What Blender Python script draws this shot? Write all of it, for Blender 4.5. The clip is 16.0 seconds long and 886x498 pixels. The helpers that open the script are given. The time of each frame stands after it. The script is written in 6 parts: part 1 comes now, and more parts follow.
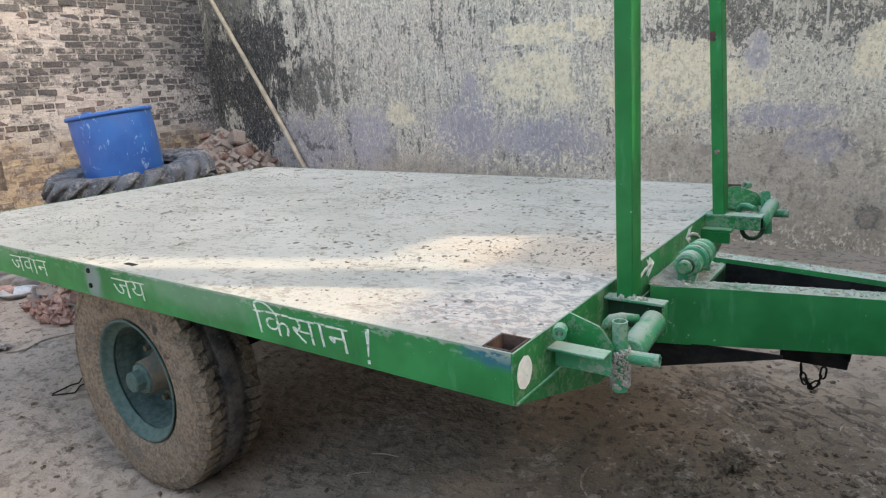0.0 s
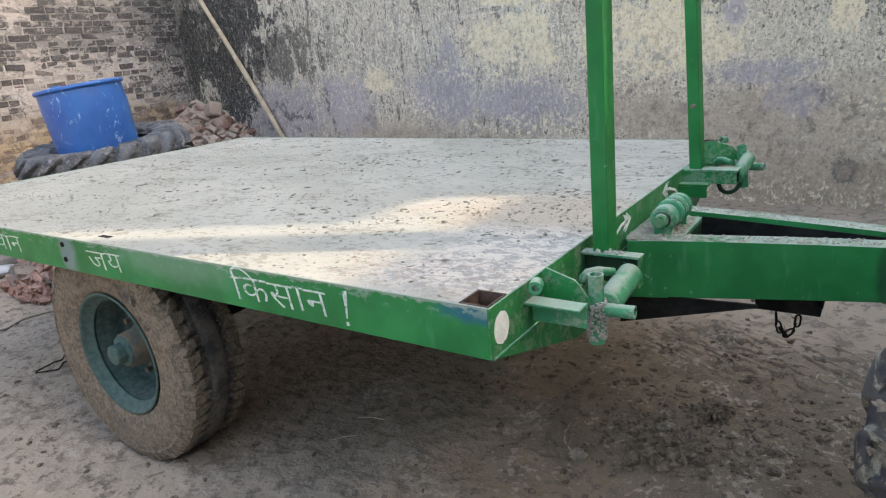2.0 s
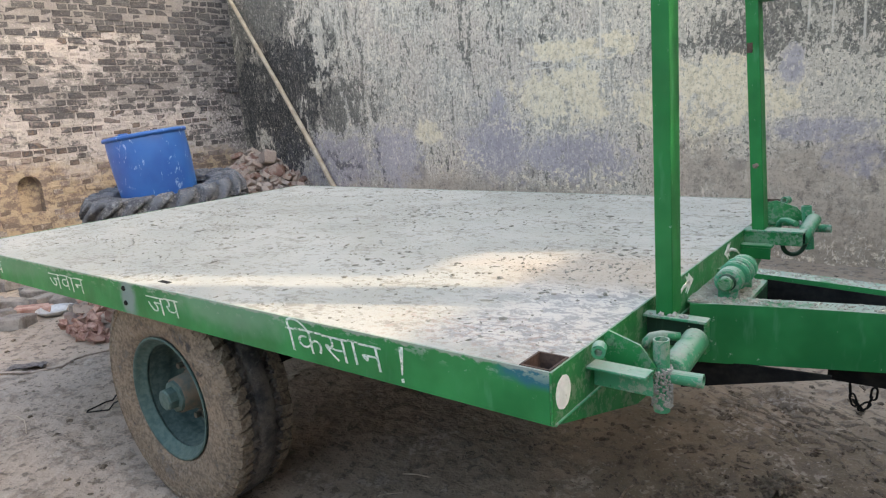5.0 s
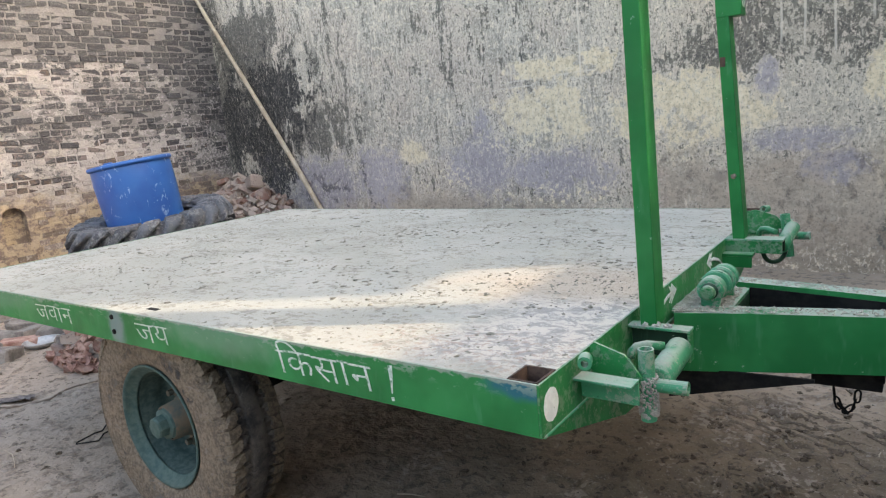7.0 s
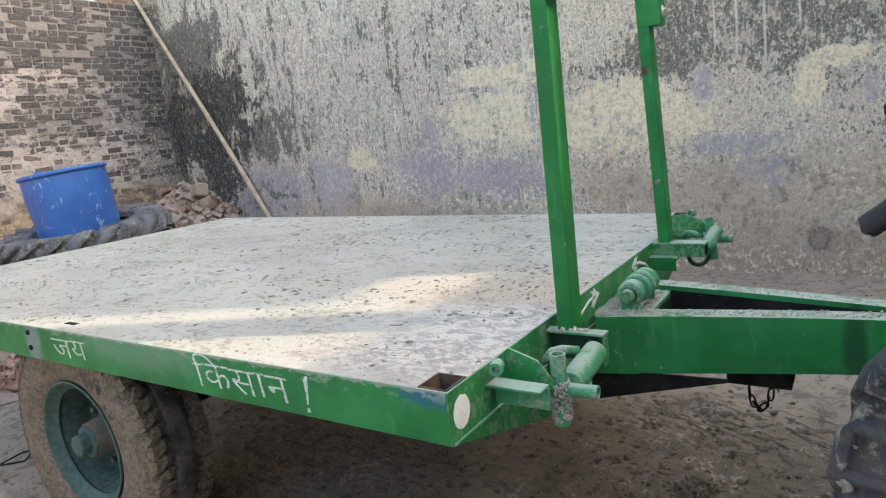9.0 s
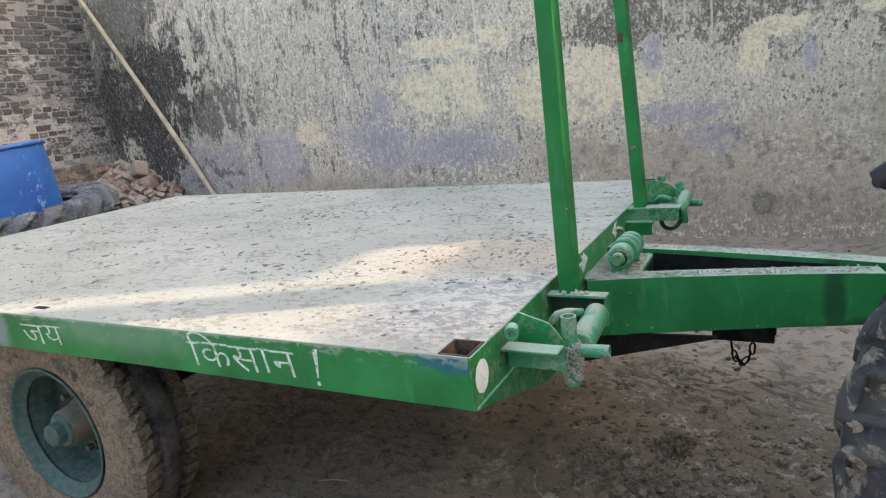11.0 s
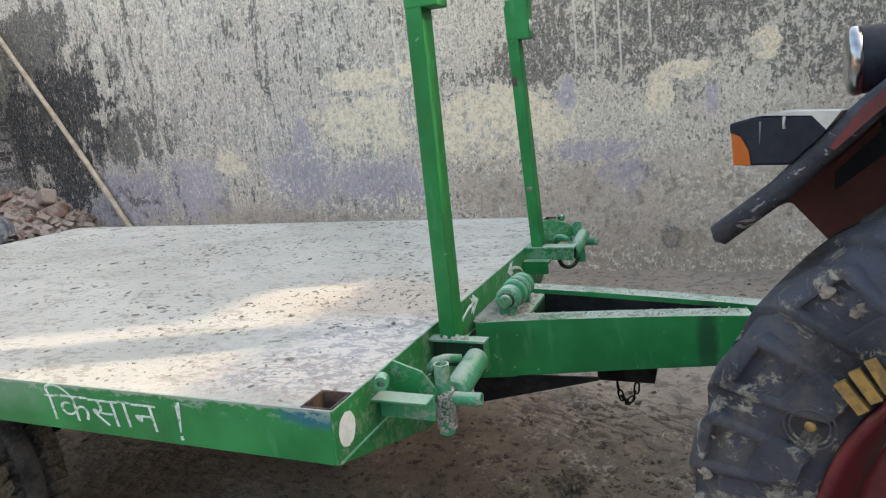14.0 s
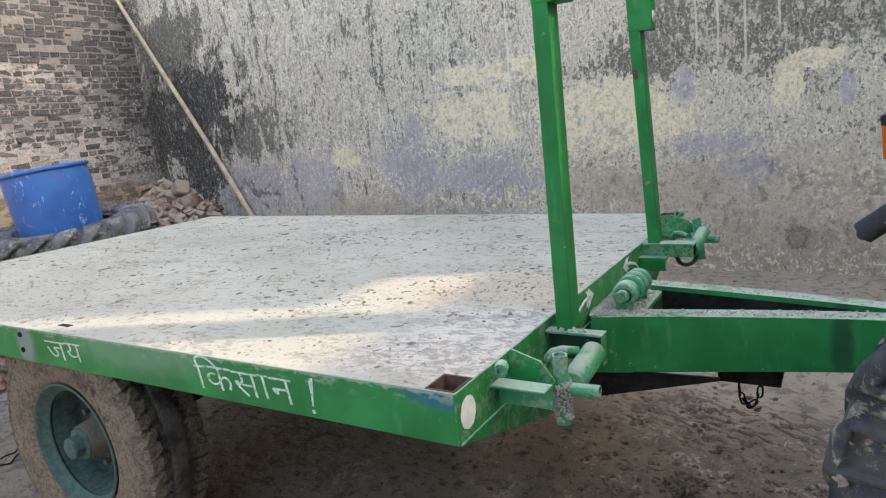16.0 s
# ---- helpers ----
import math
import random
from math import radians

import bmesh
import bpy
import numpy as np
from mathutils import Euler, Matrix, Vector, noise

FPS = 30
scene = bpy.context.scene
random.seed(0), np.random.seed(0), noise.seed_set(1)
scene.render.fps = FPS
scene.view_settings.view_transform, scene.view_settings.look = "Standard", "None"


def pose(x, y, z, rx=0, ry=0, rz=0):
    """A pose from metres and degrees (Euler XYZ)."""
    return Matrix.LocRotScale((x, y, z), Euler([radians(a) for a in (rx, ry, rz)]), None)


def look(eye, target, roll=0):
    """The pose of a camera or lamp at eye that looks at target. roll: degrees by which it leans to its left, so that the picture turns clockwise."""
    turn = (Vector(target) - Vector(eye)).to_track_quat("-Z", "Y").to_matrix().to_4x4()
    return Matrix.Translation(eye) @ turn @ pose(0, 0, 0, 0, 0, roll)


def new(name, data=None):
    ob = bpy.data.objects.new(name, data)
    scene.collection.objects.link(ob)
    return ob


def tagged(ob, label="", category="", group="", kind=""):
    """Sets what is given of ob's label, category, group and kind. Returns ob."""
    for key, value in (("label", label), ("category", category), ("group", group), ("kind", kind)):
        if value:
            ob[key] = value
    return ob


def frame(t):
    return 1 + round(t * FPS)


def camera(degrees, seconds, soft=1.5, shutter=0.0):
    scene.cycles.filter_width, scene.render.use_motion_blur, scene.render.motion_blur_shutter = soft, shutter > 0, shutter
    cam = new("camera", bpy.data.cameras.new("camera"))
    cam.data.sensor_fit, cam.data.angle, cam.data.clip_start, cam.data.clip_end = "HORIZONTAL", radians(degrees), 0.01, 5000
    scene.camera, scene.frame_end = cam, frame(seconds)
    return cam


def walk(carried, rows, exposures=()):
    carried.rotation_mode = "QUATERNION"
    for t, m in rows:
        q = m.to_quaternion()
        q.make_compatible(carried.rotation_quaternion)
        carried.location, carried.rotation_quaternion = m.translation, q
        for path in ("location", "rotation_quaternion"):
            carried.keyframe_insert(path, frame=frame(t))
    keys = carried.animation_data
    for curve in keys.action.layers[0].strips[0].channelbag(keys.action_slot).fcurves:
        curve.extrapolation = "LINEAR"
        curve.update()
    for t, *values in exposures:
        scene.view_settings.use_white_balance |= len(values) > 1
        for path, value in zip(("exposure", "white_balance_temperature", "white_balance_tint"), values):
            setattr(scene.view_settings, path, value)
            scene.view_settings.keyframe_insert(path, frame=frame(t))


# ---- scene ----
cam = camera(67.8, 16.0, 1.2)
EXPOSURE, KELVIN, TINT = 2.54, 8050, 8
PATH = [
    (0, (0.66, -1.147, 1.524), (-0.476, 0.425, 1.036), -3.3),
    (0.5, (0.641, -1.163, 1.516), (-0.534, 0.372, 1.004), -2.7),
    (1, (0.624, -1.19, 1.518), (-0.613, 0.299, 1.016), -2.0),
    (1.5, (0.641, -1.177, 1.517), (-0.551, 0.336, 0.979), -2.9),
    (2, (0.681, -1.136, 1.497), (-0.41, 0.436, 0.916), -4.8),
    (2.5, (0.745, -1.13, 1.513), (-0.191, 0.553, 0.971), -5.1),
    (3, (0.762, -1.1, 1.512), (-0.126, 0.609, 0.973), -5.0),
    (3.5, (0.774, -1.068, 1.508), (-0.088, 0.655, 0.969), -5.6),
    (4, (0.751, -1.097, 1.521), (-0.195, 0.6, 1.046), -3.4),
    (4.5, (0.688, -1.133, 1.522), (-0.405, 0.478, 1.065), -3.4),
    (4.7, (0.64, -1.136, 1.517), (-0.535, 0.417, 1.062), -3.2),
    (6.8, (0.617, -1.166, 1.512), (-0.631, 0.355, 1.153), -5.4),
    (7, (0.654, -1.154, 1.517), (-0.53, 0.414, 1.141), -5.6),
    (7.5, (0.698, -1.118, 1.502), (-0.376, 0.524, 1.118), -6.2),
    (8, (0.715, -1.1, 1.499), (-0.292, 0.587, 1.124), -6.3),
    (8.5, (0.732, -1.099, 1.506), (-0.308, 0.571, 1.146), -5.8),
    (8.7, (0.75, -1.085, 1.511), (-0.331, 0.56, 1.152), -5.6),
    (10.8, (0.604, -1.167, 1.512), (-0.405, 0.503, 1.07), -6.6),
    (11, (0.594, -1.168, 1.506), (-0.33, 0.545, 1.045), -6.3),
    (11.5, (0.646, -1.149, 1.522), (-0.148, 0.642, 1.12), -6.0),
    (12, (0.727, -1.084, 1.526), (-0.153, 0.666, 1.122), -4.1),
    (12.5, (0.746, -1.068, 1.519), (-0.118, 0.687, 1.105), -4.6),
    (13, (0.726, -1.075, 1.515), (-0.086, 0.699, 1.076), -4.5),
    (13.5, (0.716, -1.078, 1.518), (-0.077, 0.71, 1.103), -5.1),
    (14, (0.728, -1.081, 1.534), (-0.022, 0.729, 1.136), -5.0),
    (14.5, (0.729, -1.08, 1.534), (-0.074, 0.711, 1.153), -4.9),
    (15, (0.716, -1.091, 1.532), (-0.169, 0.66, 1.143), -4.9),
    (15.5, (0.714, -1.109, 1.536), (-0.227, 0.614, 1.159), -5.0),
    (16, (0.704, -1.139, 1.537), (-0.323, 0.533, 1.151), -5.4),
]
walk(cam, [(t, look(eye, target, roll)) for t, eye, target, roll in PATH], [(0.0, EXPOSURE, KELVIN, TINT), (16.0, EXPOSURE, KELVIN, TINT)])

# ---------------------------------------------------------------- world and light
SUN_DIR = Vector((-0.92, -0.38, -0.64)).normalized()      # the way the sunlight goes
SUN_EL = math.asin(-SUN_DIR.z)
SUN_AZ = math.atan2(-SUN_DIR.x, -SUN_DIR.y)
world = bpy.data.worlds.new("sky")
scene.world = world
world.use_nodes = True
wn = world.node_tree
sky = wn.nodes.new("ShaderNodeTexSky")
sky.sky_type = "NISHITA"
sky.sun_disc = False
sky.sun_elevation = SUN_EL
sky.sun_rotation = SUN_AZ
sky.dust_density = 3.0
wn.nodes["Background"].inputs["Strength"].default_value = 0.15
wn.links.new(sky.outputs["Color"], wn.nodes["Background"].inputs["Color"])
sun = new("sun", bpy.data.lights.new("sun", "SUN"))
sun.data.energy = 0.84
sun.data.angle = radians(0.6)
sun.data.color = (1.0, 0.91, 0.84)
sun.matrix_world = look((0, 0, 20), Vector((0, 0, 20)) + SUN_DIR)


# ---------------------------------------------------------------- material helpers
class Nodes:
    """A small builder for procedural materials."""

    def __init__(self, name, rough=0.8, metal=0.0):
        self.mat = bpy.data.materials.new(name)
        self.mat.use_nodes = True
        self.nt = self.mat.node_tree
        self.bsdf = self.nt.nodes["Principled BSDF"]
        self.bsdf.inputs["Roughness"].default_value = rough
        self.bsdf.inputs["Metallic"].default_value = metal
        self.world_pos = None

    def node(self, kind):
        return self.nt.nodes.new(kind)

    def put(self, socket, value):
        if hasattr(value, "is_linked"):
            self.nt.links.new(value, socket)
        elif isinstance(value, tuple) and len(value) == 3 and socket.type == "RGBA":
            socket.default_value = (*value, 1)
        else:
            socket.default_value = value

    def pos(self):
        if self.world_pos is None:
            self.world_pos = self.node("ShaderNodeNewGeometry").outputs["Position"]
        return self.world_pos

    def local(self):
        return self.node("ShaderNodeTexCoord").outputs["Object"]

    def xyz(self, vec):
        n = self.node("ShaderNodeSeparateXYZ")
        self.put(n.inputs[0], vec)
        return n.outputs

    def scaled(self, vec, x, y, z):
        n = self.node("ShaderNodeMapping")
        self.put(n.inputs["Vector"], vec)
        n.inputs["Scale"].default_value = (x, y, z)
        return n.outputs[0]

    def noise(self, scale, detail=4, rough=0.55, vec=None, twist=0.0):
        n = self.node("ShaderNodeTexNoise")
        self.put(n.inputs["Vector"], vec if vec is not None else self.pos())
        n.inputs["Scale"].default_value = scale
        n.inputs["Detail"].default_value = detail
        n.inputs["Roughness"].default_value = rough
        n.inputs["Distortion"].default_value = twist
        return n.outputs["Fac"]

    def band(self, fac, low, high):
        """0 below low, 1 above high."""
        n = self.node("ShaderNodeMapRange")
        n.interpolation_type = "SMOOTHSTEP"
        self.put(n.inputs[0], fac)
        n.inputs[1].default_value, n.inputs[2].default_value = low, high
        return n.outputs[0]

    def math(self, op, a, b=0.0):
        n = self.node("ShaderNodeMath")
        n.operation = op
        self.put(n.inputs[0], a)
        self.put(n.inputs[1], b)
        return n.outputs[0]

    def mix(self, fac, a, b, blend="MIX"):
        n = self.node("ShaderNodeMix")
        n.data_type, n.blend_type = "RGBA", blend
        self.put(n.inputs[0], fac)
        self.put(n.inputs[6], a)
        self.put(n.inputs[7], b)
        return n.outputs[2]

    def up(self):
        """1 where a face looks up."""
        return self.xyz(self.node("ShaderNodeNewGeometry").outputs["Normal"])[2]

    def own(self):
        return self.node("ShaderNodeObjectInfo").outputs["Random"]

    def island(self):
        return self.node("ShaderNodeNewGeometry").outputs["Random Per Island"]

    def blob(self, u, v, cu, cv, ru, rv, wob=None, soft=0.35):
        """1 inside an uneven oval round (cu, cv)."""
        a = self.math("DIVIDE", self.math("SUBTRACT", u, cu), ru)
        b = self.math("DIVIDE", self.math("SUBTRACT", v, cv), rv)
        d = self.math("SQRT", self.math("ADD", self.math("MULTIPLY", a, a), self.math("MULTIPLY", b, b)))
        if wob is not None:
            d = self.math("ADD", d, wob)
        return self.math("SUBTRACT", 1.0, self.band(d, 1.0 - soft, 1.0 + soft))

    def done(self, color, rough=None, bump=None, strength=0.3, distance=0.01):
        self.put(self.bsdf.inputs["Base Color"], color)
        if rough is not None:
            self.put(self.bsdf.inputs["Roughness"], rough)
        if bump is not None:
            n = self.node("ShaderNodeBump")
            n.inputs["Strength"].default_value = strength
            n.inputs["Distance"].default_value = distance
            self.put(n.inputs["Height"], bump)
            self.nt.links.new(n.outputs[0], self.bsdf.inputs["Normal"])
        return self.mat


def plain(name, low, high, scale=8.0, rough=0.8, metal=0.0, bump=0.2, fine=60.0):
    """Two tones mixed by coarse and fine grain, with slight relief."""
    g = Nodes(name, rough, metal)
    big, small = g.noise(scale, 4), g.noise(fine, 3)
    f = g.band(g.math("ADD", g.math("MULTIPLY", big, 0.7), g.math("MULTIPLY", small, 0.3)), 0.35, 0.65)
    return g.done(g.mix(f, low, high), None, small, bump, 0.004)


def green_paint(name, low, high, dust=0.5, stains=False, grease=False, grime=0.0):
    """Oil paint on steel: brushed unevenly, chipped, dust lying on what looks up."""
    g = Nodes(name, 0.42)
    g.bsdf.inputs["Specular IOR Level"].default_value = 0.22
    c = g.mix(g.band(g.noise(5, 3), 0.3, 0.7), low, high)
    streak = g.noise(9, 3, 0.6, g.scaled(g.pos(), 3, 3, 0.6))
    c = g.mix(g.math("MULTIPLY", g.band(streak, 0.56, 0.75), 0.22), c, (0.12, 0.33, 0.20))
    chip = g.band(g.noise(38, 7, 0.72), 0.655, 0.68)
    c = g.mix(g.math("MULTIPLY", chip, 0.75), c, (0.30, 0.42, 0.33))
    dark = g.band(g.noise(23, 6, 0.7, None, 0.6), 0.70, 0.74)
    c = g.mix(g.math("MULTIPLY", dark, 0.8), c, (0.05, 0.06, 0.045))
    if stains:
        x, y, z = g.xyz(g.pos())
        wob = g.math("MULTIPLY", g.math("SUBTRACT", g.noise(14, 4), 0.5), 1.2)
        c = g.mix(g.math("MULTIPLY", g.blob(x, z, -0.035, 0.938, 0.095, 0.028, wob, 0.4), 0.75), c, (0.015, 0.11, 0.21))
        c = g.mix(g.math("MULTIPLY", g.blob(x, z, -1.77, 0.89, 0.05, 0.09, wob, 0.4), 0.8), c, (0.20, 0.25, 0.26))
        c = g.mix(g.math("MULTIPLY", g.blob(x, z, -1.15, 0.93, 0.30, 0.06, wob, 0.5), 0.5), c, (0.18, 0.30, 0.22))
        worn = g.band(g.math("ADD", z, g.math("MULTIPLY", g.math("SUBTRACT", g.noise(28, 6, 0.7), 0.5), 0.040)), 0.942, 0.948)
        c = g.mix(g.math("MULTIPLY", worn, 0.75), c, g.mix(g.noise(50, 4), (0.22, 0.25, 0.21), (0.42, 0.42, 0.37)))
        rub = g.math("MULTIPLY", g.band(z, 0.905, 0.95), g.band(g.noise(30, 6, 0.72, g.scaled(g.pos(), 0.6, 1, 1.3)), 0.535, 0.58))
        c = g.mix(g.math("MULTIPLY", rub, 0.75), c, (0.27, 0.36, 0.29))
        c = g.mix(g.math("MULTIPLY", g.blob(x, z, -2.9, 0.93, 0.45, 0.06, wob, 0.5), 0.4), c, (0.16, 0.30, 0.21))
    if grease:
        x, y, z = g.xyz(g.pos())
        wob = g.math("MULTIPLY", g.math("SUBTRACT", g.noise(12, 5), 0.5), 1.4)
        c = g.mix(g.math("MULTIPLY", g.math("MAXIMUM", g.blob(x, z, 0.72, 0.77, 0.030, 0.16, wob, 0.4), g.blob(x, z, 0.80, 0.71, 0.16, 0.03, wob, 0.5)), 0.6), c, (0.018, 0.024, 0.026))
    lying = g.math("MULTIPLY", g.band(g.up(), 0.55, 0.95), g.band(g.noise(14, 6, 0.65), 0.28, 0.50))
    c = g.mix(g.math("MULTIPLY", lying, dust), c, g.mix(g.noise(45, 6, 0.75), (0.24, 0.34, 0.26), (0.46, 0.48, 0.40)))
    if grime:            # dried splashes on every face
        spl = g.band(g.math("ADD", g.math("MULTIPLY", g.noise(55, 7, 0.78), 0.6), g.math("MULTIPLY", g.noise(13, 5), 0.4)), 0.50, 0.555)
        c = g.mix(g.math("MULTIPLY", spl, grime), c, g.mix(g.noise(120, 3), (0.23, 0.235, 0.19), (0.44, 0.45, 0.38)))
        low = g.band(g.noise(31, 6, 0.7, None, 0.8), 0.60, 0.64)
        c = g.mix(g.math("MULTIPLY", low, grime), c, (0.025, 0.07, 0.04))
    veil = g.math("MULTIPLY", g.band(g.noise(3.5, 5), 0.42, 0.8), 0.05)
    c = g.mix(veil, c, (0.32, 0.36, 0.30))
    r = g.math("ADD", 0.36, g.math("MULTIPLY", g.noise(18, 3), 0.25))
    return g.done(c, g.math("ADD", r, g.math("MULTIPLY", lying, 0.35)), g.noise(70, 4), 0.15, 0.003)


# ---------------------------------------------------------------- materials
GREEN = green_paint("green oil paint", (0.004, 0.140, 0.034), (0.012, 0.215, 0.056))
GREEN_RAIL = green_paint("green oil paint of the rail", (0.006, 0.150, 0.040), (0.016, 0.235, 0.068), 0.5, True)
GREEN_FRONT = green_paint("splashed green paint", (0.006, 0.150, 0.040), (0.016, 0.235, 0.068), 0.6, False, False, 0.38)
GREEN_LIGHT = green_paint("weathered light green paint", (0.026, 0.215, 0.098), (0.062, 0.310, 0.160), 0.8, False, False, 0.65)
GREEN_DUSTY = green_paint("green paint under dust", (0.006, 0.150, 0.040), (0.016, 0.235, 0.068), 1.0, False, True)
# darker copy of the green, shade below and between parts put into it
GREEN_SHADED = green_paint("green paint darkened for shade", (0.010, 0.035, 0.020), (0.020, 0.06, 0.035), 0.3)
BLACK_STEEL = plain("blackened steel", (0.008, 0.008, 0.008), (0.022, 0.020, 0.018), 12, 0.95)
BLACK_STEEL.node_tree.nodes["Principled BSDF"].inputs["Specular IOR Level"].default_value = 0.15
RUST = plain("rusty steel", (0.045, 0.026, 0.020), (0.12, 0.070, 0.048), 25, 0.85, 0.0, 0.4, 120)


def worn_paint(name, low, high, under, gone):
    """Thin brushed paint, rubbed through here and there."""
    g = Nodes(name, 0.6)
    c = g.mix(g.band(g.noise(35, 4), 0.35, 0.65), low, high)
    c = g.mix(g.math("MULTIPLY", g.band(g.noise(60, 6, 0.75), gone, gone + 0.06), 0.85), c, under)
    return g.done(c, None, g.noise(70, 3), 0.1, 0.002)


WHITE_PAINT = worn_paint("white lettering paint", (0.44, 0.55, 0.47), (0.70, 0.76, 0.70), (0.06, 0.24, 0.11), 0.52)
SPOT_PAINT = worn_paint("thick white paint", (0.70, 0.72, 0.70), (0.84, 0.85, 0.83), (0.40, 0.42, 0.38), 0.60)
PALE_PAINT = worn_paint("thin pale lettering paint", (0.40, 0.54, 0.44), (0.66, 0.72, 0.65), (0.05, 0.22, 0.10), 0.53)
YELLOW = plain("yellow sidewall paint", (0.15, 0.09, 0.035), (0.36, 0.20, 0.045), 40, 0.7)
SHEEN_AND_DRIP = plain("pale sheen and drip", (0.34, 0.32, 0.28), (0.50, 0.47, 0.42), 20, 0.6, 0, 0.2)
RED = plain("dusty red enamel", (0.075, 0.007, 0.009), (0.15, 0.016, 0.019), 7, 0.42, 0, 0.1)
# darker copy of the red; the inner panel's shade is in its colour
RED_SHADED = plain("red enamel darkened for shade", (0.040, 0.004, 0.005), (0.085, 0.009, 0.011), 7, 0.5, 0, 0.1)
BLACK_PLASTIC = plain("black moulded plastic", (0.007, 0.009, 0.014), (0.015, 0.018, 0.026), 15, 0.55, 0, 0.1)
BLACK_PLASTIC.node_tree.nodes["Principled BSDF"].inputs["Specular IOR Level"].default_value = 0.22
EDGE_SHEEN = plain("grey highlight of the edge", (0.05, 0.055, 0.065), (0.13, 0.135, 0.15), 15, 0.6, 0, 0.1)
CHROME = plain("dulled chrome", (0.20, 0.20, 0.20), (0.42, 0.41, 0.40), 20, 0.22, 1.0, 0.02)
TEAL = plain("dusty blue green rim paint", (0.032, 0.080, 0.072), (0.072, 0.122, 0.108), 45, 0.7, 0, 0.3)
# darker than the rim: shade of the deep wheel put into the colour
DISC_SHADED = plain("rim paint darkened for the recess", (0.018, 0.046, 0.042), (0.052, 0.086, 0.076), 30, 0.8, 0, 0.3)
HUB = plain("rust over rim paint", (0.075, 0.085, 0.07), (0.16, 0.115, 0.075), 16, 0.75, 0, 0.3)
BAMBOO = plain("dry bamboo", (0.40, 0.31, 0.215), (0.56, 0.47, 0.355), 9, 0.6, 0, 0.2, 40)
CLOD = plain("dry mud", (0.15, 0.118, 0.092), (0.32, 0.262, 0.212), 20, 0.95, 0, 0.6, 90)
DUST = plain("pale dry dust", (0.27, 0.255, 0.22), (0.45, 0.43, 0.38), 20, 0.95, 0, 0.4, 90)
FLAKE = plain("trampled straw and dung", (0.15, 0.135, 0.105), (0.36, 0.33, 0.27), 35, 0.95, 0, 0.4, 90)


def lens_material():
    g = Nodes("amber lens", 0.2)
    ribs = g.math("SINE", g.math("MULTIPLY", g.xyz(g.pos())[2], 1600.0))
    return g.done(g.mix(g.noise(30), (0.34, 0.062, 0.005), (0.50, 0.115, 0.010)), None, ribs, 0.12, 0.001)


def tyre_material(name, dusty, tint, amount, tread_clean=False, base=(0.022, 0.021, 0.023), scuffed=0.5):
    g = Nodes(name, 0.8)
    grit = g.noise(75, 3, 0.65)
    c = g.mix(g.band(g.noise(6, 6, 0.7), 0.38, 0.62), base, tint)
    f = g.math("ADD", g.noise(7, 7, 0.68), g.math("MULTIPLY", g.math("SUBTRACT", g.noise(40, 5, 0.7), 0.5), 0.5))
    if tread_clean:      # the mud keeps to the outer shoulder, thinner on the middle of the sidewall
        lx, side, lz = g.xyz(g.local())
        f = g.math("SUBTRACT", f, g.math("MULTIPLY", g.math("SUBTRACT", 1.0, g.band(g.math("ABSOLUTE", side), 0.046, 0.082)), 0.50))
        out = g.math("SQRT", g.math("ADD", g.math("MULTIPLY", lx, lx), g.math("MULTIPLY", lz, lz)))
        worn = g.math("SUBTRACT", 1.0, g.band(g.math("ABSOLUTE", g.math("SUBTRACT", out, 0.325)), 0.02, 0.075))
        f = g.math("SUBTRACT", f, g.math("MULTIPLY", worn, 0.10))
    mud = g.band(f, 0.64 - amount, 0.73 - amount)
    c = g.mix(mud, c, g.mix(g.band(g.math("ADD", g.math("MULTIPLY", grit, 0.6), g.math("MULTIPLY", g.noise(25, 6, 0.7), 0.4)), 0.42, 0.58), (dusty[0] * 0.72, dusty[1] * 0.70, dusty[2] * 0.67), (dusty[0] * 1.4, dusty[1] * 1.4, dusty[2] * 1.36)))
    scratch = g.band(g.noise(22, 4, 0.66, g.scaled(g.pos(), 1, 1, 1.6), 0.8), 0.60, 0.64)
    c = g.mix(g.math("MULTIPLY", scratch, scuffed), c, (0.25, 0.24, 0.235))
    return g.done(c, None, g.math("ADD", g.math("ADD", g.noise(55, 6, 0.7), g.math("MULTIPLY", grit, 0.5)), mud), 0.8, 0.008)


